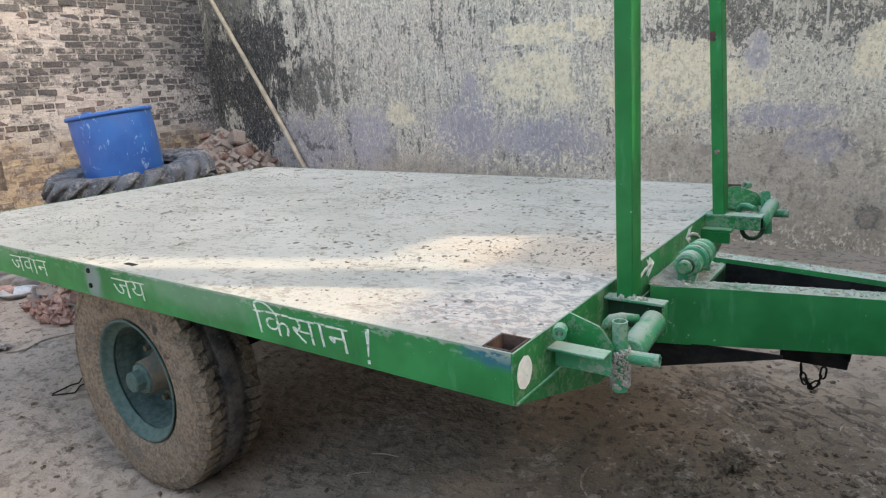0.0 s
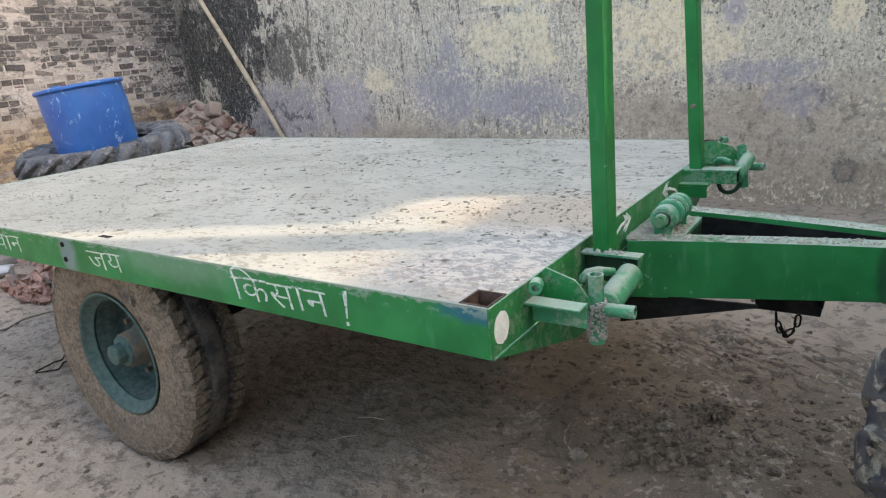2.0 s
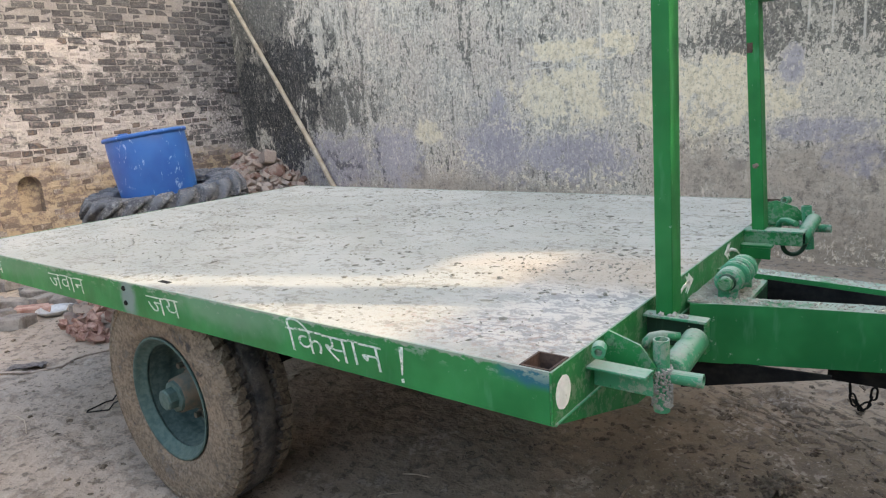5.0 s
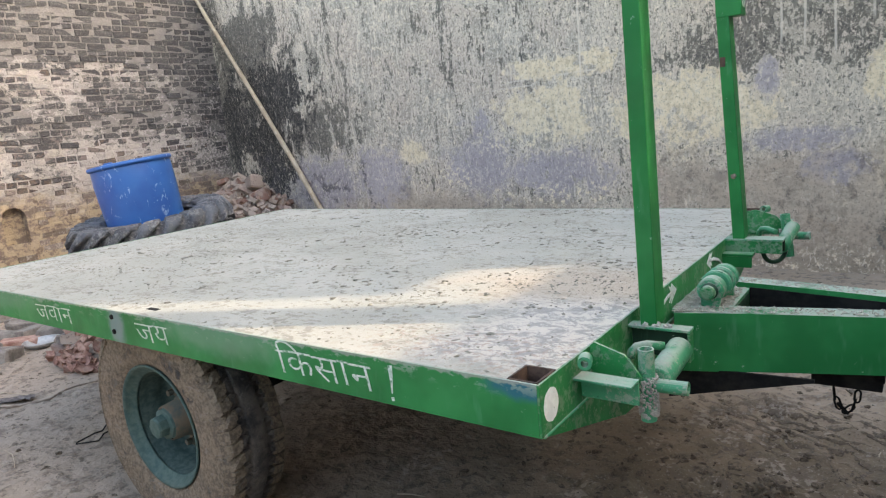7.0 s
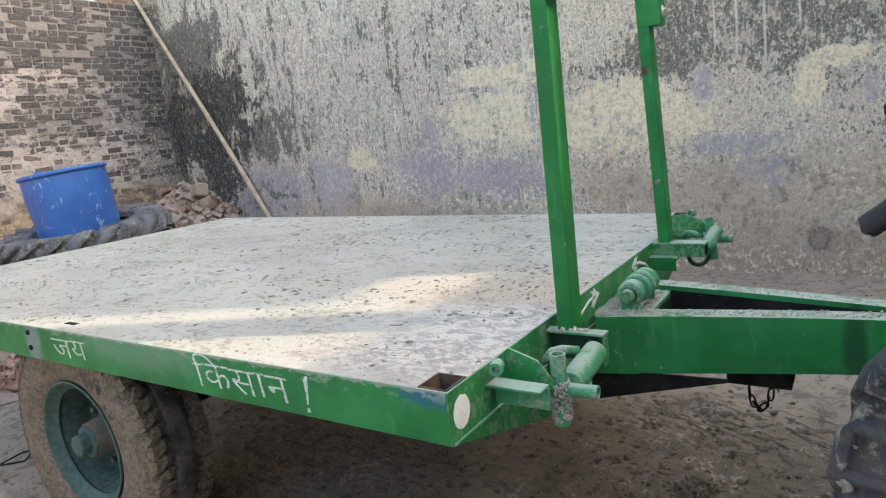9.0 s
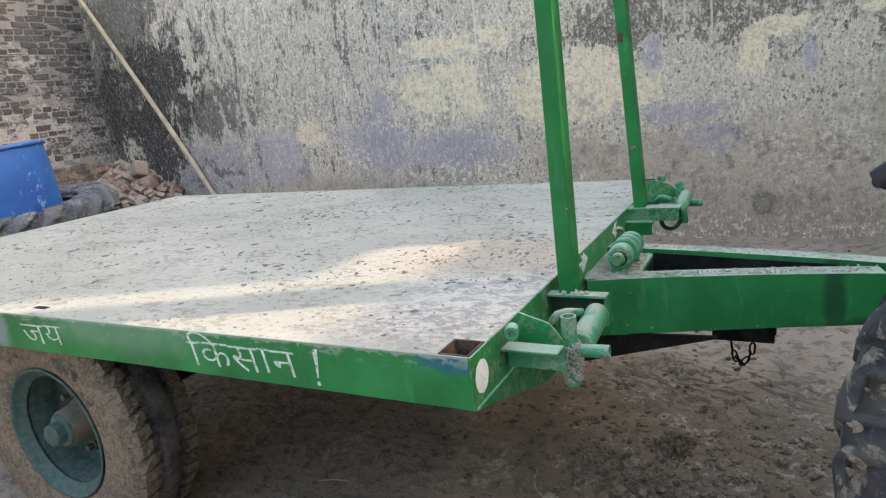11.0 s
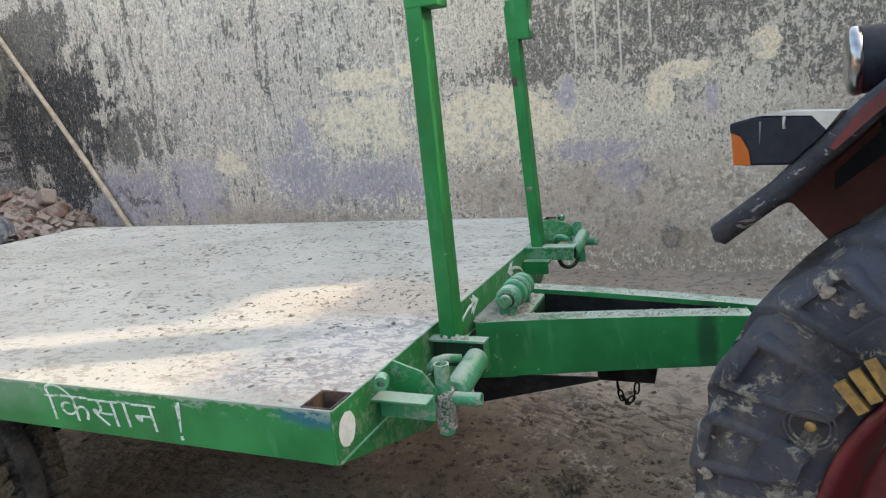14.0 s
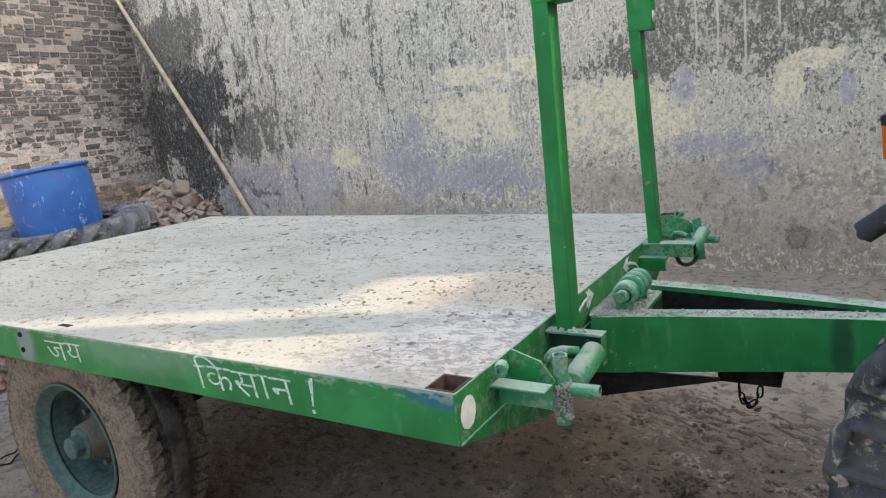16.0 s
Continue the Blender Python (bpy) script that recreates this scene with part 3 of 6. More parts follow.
def weathered(g, c, pick, sooty=1.0):
    """Soot, lime and earth over an old brick wall, the same on brick and joint."""
    x, y, z = g.xyz(g.pos())
    flat = g.scaled(g.pos(), 1, 1, 1.7)
    broad, mid, fine = g.noise(1.3, 6, 0.62, flat), g.noise(6.5, 7, 0.7, flat, 0.4), g.noise(32, 7, 0.75)
    l = g.math("ADD", g.math("ADD", g.math("MULTIPLY", mid, 0.55), g.math("MULTIPLY", fine, 0.45)), g.math("MULTIPLY", g.math("SUBTRACT", 0.5, pick), 0.16))
    c = g.mix(g.math("MULTIPLY", g.band(l, 0.46, 0.56), 0.75), c, g.mix(g.band(g.noise(14, 5), 0.4, 0.6), (0.490, 0.445, 0.405), (0.620, 0.570, 0.525)))
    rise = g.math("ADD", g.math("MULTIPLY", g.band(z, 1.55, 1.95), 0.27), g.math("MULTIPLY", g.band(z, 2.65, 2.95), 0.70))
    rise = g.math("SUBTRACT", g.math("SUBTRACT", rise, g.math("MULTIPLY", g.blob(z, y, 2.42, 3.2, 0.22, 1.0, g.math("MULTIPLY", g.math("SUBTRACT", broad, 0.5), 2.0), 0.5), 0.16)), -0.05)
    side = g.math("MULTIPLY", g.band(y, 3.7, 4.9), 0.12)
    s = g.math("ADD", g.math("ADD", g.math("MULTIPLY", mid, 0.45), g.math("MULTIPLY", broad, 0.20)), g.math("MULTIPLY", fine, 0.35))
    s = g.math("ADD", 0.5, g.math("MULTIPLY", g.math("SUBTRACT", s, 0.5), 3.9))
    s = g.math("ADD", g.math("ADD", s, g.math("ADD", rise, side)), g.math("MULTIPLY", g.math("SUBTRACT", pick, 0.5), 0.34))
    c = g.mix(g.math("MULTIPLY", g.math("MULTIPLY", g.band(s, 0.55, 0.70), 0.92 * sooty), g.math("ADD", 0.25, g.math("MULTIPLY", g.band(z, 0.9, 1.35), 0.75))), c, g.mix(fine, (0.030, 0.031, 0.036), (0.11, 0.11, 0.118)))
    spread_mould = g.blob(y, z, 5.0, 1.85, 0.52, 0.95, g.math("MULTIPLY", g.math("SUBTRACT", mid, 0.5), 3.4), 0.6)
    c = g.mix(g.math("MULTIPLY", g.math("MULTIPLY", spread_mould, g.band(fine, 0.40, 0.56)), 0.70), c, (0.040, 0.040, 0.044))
    c = g.mix(g.math("MULTIPLY", g.band(g.noise(60, 6, 0.8), 0.56, 0.61), 0.4), c, (0.50, 0.45, 0.41))
    low = g.math("SUBTRACT", 1.0, g.band(g.math("ADD", z, g.math("MULTIPLY", g.math("SUBTRACT", broad, 0.5), 1.2)), 0.85, 1.30))
    bare = g.math("MULTIPLY", g.band(pick, 0.60, 0.70), 0.85)
    earth = g.mix(g.band(g.math("ADD", g.math("MULTIPLY", mid, 0.6), g.math("MULTIPLY", fine, 0.4)), 0.44, 0.56), (0.15, 0.098, 0.066), (0.44, 0.33, 0.205))
    c = g.mix(g.math("MULTIPLY", g.math("MULTIPLY", low, g.math("SUBTRACT", 1.0, bare)), 0.8), c, earth)
    return c, g.math("ADD", fine, g.math("MULTIPLY", mid, 0.9))


def brick_material(name, joined=False):
    g = Nodes(name, 0.95)
    pick = g.island() if joined else g.own()
    tone = g.mix(g.band(pick, 0.25, 0.6), (0.40, 0.368, 0.365), (0.25, 0.212, 0.203))
    tone = g.mix(g.band(pick, 0.6, 0.95), tone, (0.165, 0.122, 0.100))
    c, h = weathered(g, tone, pick)
    return g.done(c, None, h, 0.8, 0.02)


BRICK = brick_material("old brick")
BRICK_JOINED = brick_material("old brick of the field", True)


def mortar_material():
    g = Nodes("crumbling lime mortar", 0.95)
    c, h = weathered(g, g.mix(g.noise(9, 5), (0.40, 0.36, 0.355), (0.57, 0.52, 0.515)), 0.30, 0.60)
    return g.done(c, None, h, 0.8, 0.02)


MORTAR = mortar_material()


def rubble_material():
    g = Nodes("broken brick", 0.95)
    pick = g.own()
    c = g.mix(g.band(pick, 0.2, 0.75), (0.19, 0.105, 0.082), (0.34, 0.285, 0.245))
    c = g.mix(g.math("MULTIPLY", g.band(g.noise(11, 5, 0.6), 0.45, 0.65), 0.7), c, (0.34, 0.28, 0.245))
    c = g.mix(g.math("MULTIPLY", g.band(g.up(), 0.3, 0.9), 0.35), c, (0.36, 0.31, 0.27))
    c = g.mix(g.math("MULTIPLY", g.band(g.noise(38, 6, 0.75), 0.55, 0.62), 0.6), c, (0.10, 0.075, 0.062))
    return g.done(c, None, g.noise(60, 5), 0.5, 0.008)


RUBBLE = rubble_material()
RED_RUBBLE = plain("fresh broken red brick", (0.25, 0.125, 0.10), (0.47, 0.31, 0.255), 14, 0.95, 0, 0.5, 70)
SLAB = plain("grey stone slab", (0.15, 0.135, 0.122), (0.29, 0.262, 0.24), 9, 0.95, 0, 0.5, 60)
PALE_CLOD = plain("pale dry clods", (0.17, 0.140, 0.11), (0.34, 0.29, 0.235), 26, 0.95, 0, 0.7, 80)
TAN_DUST = plain("tan soil crumbs", (0.25, 0.235, 0.185), (0.43, 0.41, 0.34), 25, 0.95, 0, 0.5, 90)
DARK_CLOD = plain("damp earth crumbs", (0.075, 0.056, 0.040), (0.225, 0.175, 0.130), 34, 0.95, 0, 0.8, 110)


# ---------------------------------------------------------------- mesh helpers
def box(bm, x0, x1, y0, y1, z0, z1, bevel=0.0):
    made = bmesh.ops.create_cube(bm, size=1.0)["verts"]
    for v in made:
        v.co = Vector(((x0 + x1) / 2 + v.co.x * (x1 - x0), (y0 + y1) / 2 + v.co.y * (y1 - y0), (z0 + z1) / 2 + v.co.z * (z1 - z0)))
    if bevel:
        edges = list({e for v in made for e in v.link_edges})
        bmesh.ops.bevel(bm, geom=edges, offset=bevel, segments=2, affect="EDGES", profile=0.5)
    return made


def prism(bm, outline, axis, a, b):
    """Extrude a 2D outline along an axis from a to b. The outline gives the other two axes in order."""
    def at(p, d):
        return {"x": (d, p[0], p[1]), "y": (p[0], d, p[1]), "z": (p[0], p[1], d)}[axis]
    low = [bm.verts.new(at(p, a)) for p in outline]
    high = [bm.verts.new(at(p, b)) for p in outline]
    bm.faces.new(low)
    bm.faces.new(high[::-1])
    for i in range(len(outline)):
        j = (i + 1) % len(outline)
        bm.faces.new((low[j], low[i], high[i], high[j]))


def frame_of(way):
    way = Vector(way).normalized()
    side = way.orthogonal().normalized()
    return way, side, way.cross(side)


def sweep(bm, points, radius, seg=12, closed=False, caps=True):
    """A round rod along points."""
    points = [Vector(p) for p in points]
    rings, side = [], None
    for i, p in enumerate(points):
        before = points[i - 1] if i or closed else p
        after = points[(i + 1) % len(points)] if i + 1 < len(points) or closed else p
        way = (after - before).normalized()
        side = way.orthogonal().normalized() if side is None else (side - way * side.dot(way)).normalized()
        third = way.cross(side)
        r = radius[i] if isinstance(radius, (list, tuple)) else radius
        rings.append([bm.verts.new(p + (side * math.cos(a) + third * math.sin(a)) * r) for a in (2 * math.pi * k / seg for k in range(seg))])
    for i in range(len(rings) - (0 if closed else 1)):
        a, b = rings[i], rings[(i + 1) % len(rings)]
        for k in range(seg):
            f = bm.faces.new((a[k], a[(k + 1) % seg], b[(k + 1) % seg], b[k]))
            f.smooth = True
    if caps and not closed:
        bm.faces.new(rings[0][::-1])
        bm.faces.new(rings[-1])


def lathe(bm, profile, centre, axis, seg=32, closed=False, smooth=True):
    """Turn a profile of (along, radius) round an axis."""
    way, side, third = frame_of(axis)
    centre = Vector(centre)
    rings = []
    for along, r in profile:
        rings.append([bm.verts.new(centre + way * along + (side * math.cos(a) + third * math.sin(a)) * r) for a in (2 * math.pi * k / seg for k in range(seg))])
    pairs = [(i, i + 1) for i in range(len(rings) - 1)] + ([(len(rings) - 1, 0)] if closed else [])
    for i, j in pairs:
        for k in range(seg):
            f = bm.faces.new((rings[i][k], rings[i][(k + 1) % seg], rings[j][(k + 1) % seg], rings[j][k]))
            f.smooth = smooth
    return rings


def tube(bm, p0, p1, outer, inner, seg=20):
    """An open pipe with wall thickness."""
    way = Vector(p1) - Vector(p0)
    lathe(bm, [(0, inner), (0, outer), (way.length, outer), (way.length, inner)], p0, way, seg, True, False)


def thing(name, at, label, category, group="", kind=""):
    ob = new(name)
    ob.empty_display_size = 0.2
    ob.location = at
    return tagged(ob, label, category, group, kind)


def mesh_of(name, bm, material):
    bmesh.ops.recalc_face_normals(bm, faces=bm.faces)
    me = bpy.data.meshes.new(name)
    bm.to_mesh(me)
    bm.free()
    me.materials.append(material)
    return me


def part(name, bm, material, parent, label="", shift=None):
    """ONE mesh under a thing or a part; the mesh is drawn in world places if shift gives its thing's origin."""
    if shift is not None:
        bmesh.ops.translate(bm, verts=bm.verts, vec=-Vector(shift))
    ob = new(name, mesh_of(name, bm, material))
    ob.parent = parent
    if label:
        ob["label"] = label
    return ob


def single(name, bm, material, label, category="", kind="", group=""):
    return tagged(new(name, mesh_of(name, bm, material)), label, category, group, kind)


# ---------------------------------------------------------------- ground and walls
WALL_Y, WALL_X = 5.0, -7.8


def spread(fine_lo, fine_hi, step, far):
    """Even steps inside, growing steps out to far."""
    line = list(np.arange(fine_lo, fine_hi + 1e-6, step))
    d = step
    while line[-1] < far:
        d *= 1.35
        line.append(line[-1] + d)
    d = step
    while line[0] > -far:
        d *= 1.35
        line.insert(0, line[0] - d)
    return line


def ground_height(x, y):
    v = Vector((x, y, 0))
    h = 0.022 * noise.noise(v * 1.3) + 0.014 * noise.noise(v * 4.1) + 0.008 * noise.noise(v * 9) + 0.005 * noise.noise(v * 19) + 0.022 * max(0.0, noise.noise(Vector((x * 9, y * 12, 5))) - 0.18) + 0.016 * max(0.0, noise.noise(v * 16 + Vector((3, 0, 0))) - 0.2)
    near = math.exp(-((x - 0.4) / 1.1) ** 2 - ((y - 2.2) / 1.3) ** 2)
    rut = x * 0.75 + y * 0.66
    h += near * (0.034 * noise.noise(Vector((rut * 12, (x - y) * 2.2, 3))) + 0.008 * noise.noise(v * 17))
    h -= 0.022 * math.exp(-((x + 1.76) / 0.45) ** 2) * (math.exp(-((y - 0.2) / 0.35) ** 2) + math.exp(-((y - 2.16) / 0.35) ** 2))
    # a tyre's tread marks crossing under the drawbar, broken up and half trodden flat
    lane, way = (y - 2.0) + 0.42 * (x - 0.22), (x - 0.22) - 0.42 * (y - 2.0)
    press = math.exp(-(lane / 0.24) ** 4 - (way / 0.52) ** 4)
    ridge = math.sin(lane * 95.0 + 2.6 * noise.noise(Vector((way * 2.2, lane * 5.0, 1.0))))
    h += press * (-0.010 + 0.022 * ridge * max(0.0, 0.35 + 1.3 * noise.noise(Vector((way * 5.5, lane * 9.0, 7.0)))))
    crust = math.exp(-((x - 0.3) / 0.9) ** 4 - ((y - 1.35) / 0.55) ** 4)
    h += crust * 0.030 * max(0.0, noise.noise(v * 13 + Vector((0, 0, 4))) + 0.5 * noise.noise(v * 27) - 0.10)
    return h


def build_ground():
    xs, ys = spread(-5.4, 2.2, 0.016, 300), spread(-0.5, 5.0, 0.016, 300)
    verts = [(x, y, ground_height(x, y) if abs(x) < 20 and abs(y) < 20 else 0.0) for y in ys for x in xs]
    w = len(xs)
    faces = [(j * w + i, j * w + i + 1, (j + 1) * w + i + 1, (j + 1) * w + i) for j in range(len(ys) - 1) for i in range(w - 1)]
    me = bpy.data.meshes.new("ground")
    me.from_pydata(verts, [], faces)
    me.shade_smooth()
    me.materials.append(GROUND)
    tagged(new("ground", me), "bare trodden brown earth with scattered dry clods", "ground", kind="structure")


build_ground()

bm = bmesh.new()
box(bm, WALL_X - 0.35, 7.0, WALL_Y, WALL_Y + 0.35, -0.2, 4.3)
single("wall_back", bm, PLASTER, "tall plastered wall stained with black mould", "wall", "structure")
bm = bmesh.new()
# a small arched niche is sunk into this wall
NICHE_Y, NICHE_W, NICHE_Z, NICHE_SPRING = 1.97, 0.13, 0.60, 0.90
box(bm, WALL_X - 0.35, WALL_X - 0.12, -7.0, WALL_Y - 0.002, -0.2, 3.53)
box(bm, WALL_X - 0.12, WALL_X, -7.0, NICHE_Y - NICHE_W, -0.2, 3.53)
box(bm, WALL_X - 0.12, WALL_X, NICHE_Y + NICHE_W, WALL_Y - 0.002, -0.2, 3.53)
box(bm, WALL_X - 0.12, WALL_X, NICHE_Y - NICHE_W, NICHE_Y + NICHE_W, -0.2, NICHE_Z)
arch = [(NICHE_Y - NICHE_W * math.cos(a), NICHE_SPRING + 0.13 * math.sin(a)) for a in (math.pi * k / 10 for k in range(11))]
prism(bm, [(NICHE_Y - NICHE_W, 3.53)] + arch + [(NICHE_Y + NICHE_W, 3.53)], "x", WALL_X - 0.12, WALL_X)
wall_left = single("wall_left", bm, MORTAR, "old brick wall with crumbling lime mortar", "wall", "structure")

# unseen walls added to close the yard; the sun comes over the low one
# kept dark so these added walls throw little light back on the posts
UNSEEN_WALL = plain("dun render of unseen walls", (0.11, 0.092, 0.074), (0.18, 0.15, 0.12), 1.5, 0.9, 0, 0.3, 30)
# unseen; its top edge ends the sunlight near the deck's front
bm = bmesh.new()
box(bm, 5.6, 6.0, -9.0, 3.676, -0.2, 5.14)
single("sun_wall_low", bm, UNSEEN_WALL, "unseen plain wall added to hold back low sunlight", "wall", "structure")
# unseen; its step and gap trim the sun patches on the deck
bm = bmesh.new()
box(bm, 5.6, 6.0, 3.68, WALL_Y + 7.0, -0.2, 5.68)
box(bm, 5.6, 6.0, 3.31, WALL_Y + 7.0, 5.684, 13.1)
box(bm, 5.604, 5.996, 0.6, 3.306, 6.64, 8.7)
single("sun_wall_tall", bm, UNSEEN_WALL, "unseen tall stepped wall with a gap, added to shape the sunlight", "wall", "structure")
# unseen; placed so that its shadow makes the strip across the deck
bm = bmesh.new()
box(bm, 3.30, 3.44, 1.915, 2.055, -0.1, 4.9)
single("shadow_pier", bm, UNSEEN_WALL, "unseen slim square pier added to cast a shadow strip", "wall", "structure")
# unseen; closes the yard behind the camera and bounces some light
bm = bmesh.new()
box(bm, -8.2, 6.0, -9.4, -9.0, -0.2, 3.2)
single("wall_front", bm, UNSEEN_WALL, "unseen plain wall added to close the yard", "wall", "structure")


# ---------------------------------------------------------------- farm trailer
LENGTH, WIDTH, TOP, RAIL = 3.56, 2.36, 0.95, 0.122
MID = 1.083                        # the middle of the hitch and its brackets
BASE = Vector((-1.76, MID, 0))
trailer = thing("farm_trailer", BASE, "green flatbed farm trailer with a dusty steel deck", "trailer")


def on_trailer(name, bm, material, label="", parent=None):
    return part(name, bm, material, parent or trailer, label, BASE)


bm = bmesh.new()
box(bm, -LENGTH, -0.080, 0.006, WIDTH - 0.006, TOP - 0.008, TOP)
box(bm, -0.080, -0.006, 0.094, WIDTH - 0.094, TOP - 0.008, TOP)
on_trailer("deck", bm, DECK, "steel deck under pale dust and straw")
for name, y0, s in (("near", 0.0, 1), ("far", WIDTH, -1)):
    bm = bmesh.new()
    prism(bm, [(y0, TOP - RAIL), (y0 + s * 0.05, TOP - RAIL), (y0 + s * 0.05, TOP - RAIL + 0.006), (y0 + s * 0.006, TOP - RAIL + 0.006), (y0 + s * 0.006, TOP + 0.001), (y0, TOP + 0.001)], "x", -LENGTH, -0.0065)
    on_trailer("side_rail", bm, GREEN_RAIL, "green channel rail with hand-painted lettering" if s > 0 else "")
bm = bmesh.new()
prism(bm, [(-LENGTH - 0.006, TOP - RAIL), (-LENGTH + 0.05, TOP - RAIL), (-LENGTH + 0.05, TOP - RAIL + 0.006), (-LENGTH, TOP - RAIL + 0.006), (-LENGTH, TOP + 0.001), (-LENGTH - 0.006, TOP + 0.001)], "y", 0, WIDTH)
on_trailer("rear_rail", bm, GREEN)
bm = bmesh.new()
box(bm, -0.006, 0.0, 0, WIDTH, TOP - RAIL, TOP + 0.001, 0.001)
on_trailer("front_rail", bm, GREEN_FRONT)
bm = bmesh.new()
low = [(0.004, 0.8265), (0.05, 0.812), (0.21, 0.762), (0.48, 0.677), (0.80, 0.655)]
prism(bm, low + [(2 * MID - y, z) for y, z in low[::-1]], "x", -0.010, -0.004)
on_trailer("front_bolster", bm, GREEN_FRONT)
bm = bmesh.new()
sweep(bm, [(0.0, 0.01, TOP - RAIL - 0.001), (0.001, 0.6, TOP - RAIL), (0.001, 1.5, TOP - RAIL), (0.0, 2.1, TOP - RAIL)], 0.004, 6)
on_trailer("weld_seam", bm, GREEN_LIGHT)
# open corner sockets
for y0 in (0.0065, WIDTH - 0.0935):
    bm = bmesh.new()
    for a in ((-0.082, -0.077, y0, y0 + 0.087), (-0.012, -0.0065, y0, y0 + 0.087), (-0.0765, -0.0125, y0, y0 + 0.005), (-0.0765, -0.0125, y0 + 0.082, y0 + 0.087)):
        box(bm, *a, TOP - RAIL, TOP + 0.003)
    box(bm, -0.0765, -0.0125, y0 + 0.0055, y0 + 0.0815, TOP - RAIL, TOP - RAIL + 0.004)
    on_trailer("corner_socket", bm, RUST, "open rusty corner socket")
# flat plate; the dark of an open slot is put into its colour
bm = bmesh.new()
box(bm, -1.650, -1.585, 0.060, 0.080, TOP - 0.005, TOP + 0.0015)
on_trailer("deck_slot", bm, BLACK_STEEL, "flat dark plate standing in for an open slot")
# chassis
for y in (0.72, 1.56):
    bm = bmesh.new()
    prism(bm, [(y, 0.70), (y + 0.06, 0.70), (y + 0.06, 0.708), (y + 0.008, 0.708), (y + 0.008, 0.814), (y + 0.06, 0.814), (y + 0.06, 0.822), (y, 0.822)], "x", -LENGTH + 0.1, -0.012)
    on_trailer("chassis_beam", bm, GREEN_SHADED)
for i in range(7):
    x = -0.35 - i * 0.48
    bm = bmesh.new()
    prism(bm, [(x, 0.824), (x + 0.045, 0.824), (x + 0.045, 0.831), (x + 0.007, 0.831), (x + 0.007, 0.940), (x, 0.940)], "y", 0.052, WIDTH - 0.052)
    on_trailer("cross_member", bm, GREEN_SHADED)
AXLE = Vector((-1.76, 0, 0.450))
bm = bmesh.new()
box(bm, AXLE.x - 0.035, AXLE.x + 0.035, 0.24, WIDTH - 0.24, AXLE.z - 0.035, AXLE.z + 0.035, 0.004)
on_trailer("axle", bm, BLACK_STEEL)
for y in (0.69, 1.53):
    for k in range(4):
        half = 0.42 - 0.09 * k
        bm = bmesh.new()
        pts = [(AXLE.x + half * u, AXLE.z + 0.055 + 0.0115 * (3 - k) + 0.10 * (half / 0.42 * abs(u)) ** 2) for u in (-1, -0.5, 0, 0.5, 1)]
        prism(bm, pts + [(x, z + 0.010) for x, z in pts[::-1]], "y", y, y + 0.06)
        on_trailer("spring_leaf", bm, BLACK_STEEL)
    for s in (-1, 1):
        bm = bmesh.new()
        box(bm, AXLE.x + s * 0.42 - 0.02, AXLE.x + s * 0.42 + 0.02, y, y + 0.06, 0.612, 0.70)
        on_trailer("spring_hanger", bm, BLACK_STEEL)


TREADS = 54


def truck_tyre(bm, r, w, seg=72):
    """Carcass of a truck tyre lying along y, with a smooth middle rib; its middle at the origin."""
    rim = 0.245
    half = [(w * 0.115, r - 0.002), (w * 0.130, r - 0.005), (w * 0.138, r - 0.022), (w * 0.25, r - 0.019), (w * 0.36, r - 0.012), (w * 0.44, r - 0.016), (w * 0.485, r - 0.032), (w * 0.508, r - 0.075), (w * 0.52, (r + rim) / 2), (w * 0.505, rim + 0.055), (w * 0.47, rim + 0.025), (w * 0.36, rim - 0.01)]
    lathe(bm, [(-u, q) for u, q in half[::-1]] + half, (0, 0, 0), (0, 1, 0), seg)


def tread_block(name, r, w, side, shape, material):
    """One shoulder block of the tread, jagged at its inner end and running down over the shoulder."""
    rnd = random.Random(shape)
    step = 2 * math.pi / TREADS
    bm = bmesh.new()

    def at(a, u, h):
        drop = 0.0 if u < 0.42 else (u - 0.42) * 0.16
        q = r - 0.020 - drop + h
        if u > 0.47:
            q = r - 0.052 + 0.2 * h
        out = u if u <= 0.47 else 0.508 + 0.4 * h
        return bm.verts.new((math.cos(a * step) * q, side * out * w, math.sin(a * step) * q))
    outline = [(-0.40, 0.50), (-0.43, 0.44), (-0.38, 0.31), (-0.24 + rnd.uniform(-0.06, 0.06), 0.205), (0.02, 0.235), (0.16 + rnd.uniform(-0.08, 0.05), 0.145), (0.35, 0.205), (0.36, 0.31), (0.43, 0.44), (0.40, 0.50)]
    outline = [(a + (0.46 - u) * 0.9 + rnd.uniform(-0.07, 0.05), u) for a, u in outline]
    low = [at(a * 1.04, u, -0.016) for a, u in outline]
    high = [at(a, u, 0.018 + rnd.uniform(-0.003, 0.001)) for a, u in outline]
    bm.faces.new(high)
    for i in range(len(outline)):
        j = (i + 1) % len(outline)
        bm.faces.new((low[i], low[j], high[j], high[i]))
    return mesh_of(name, bm, material)


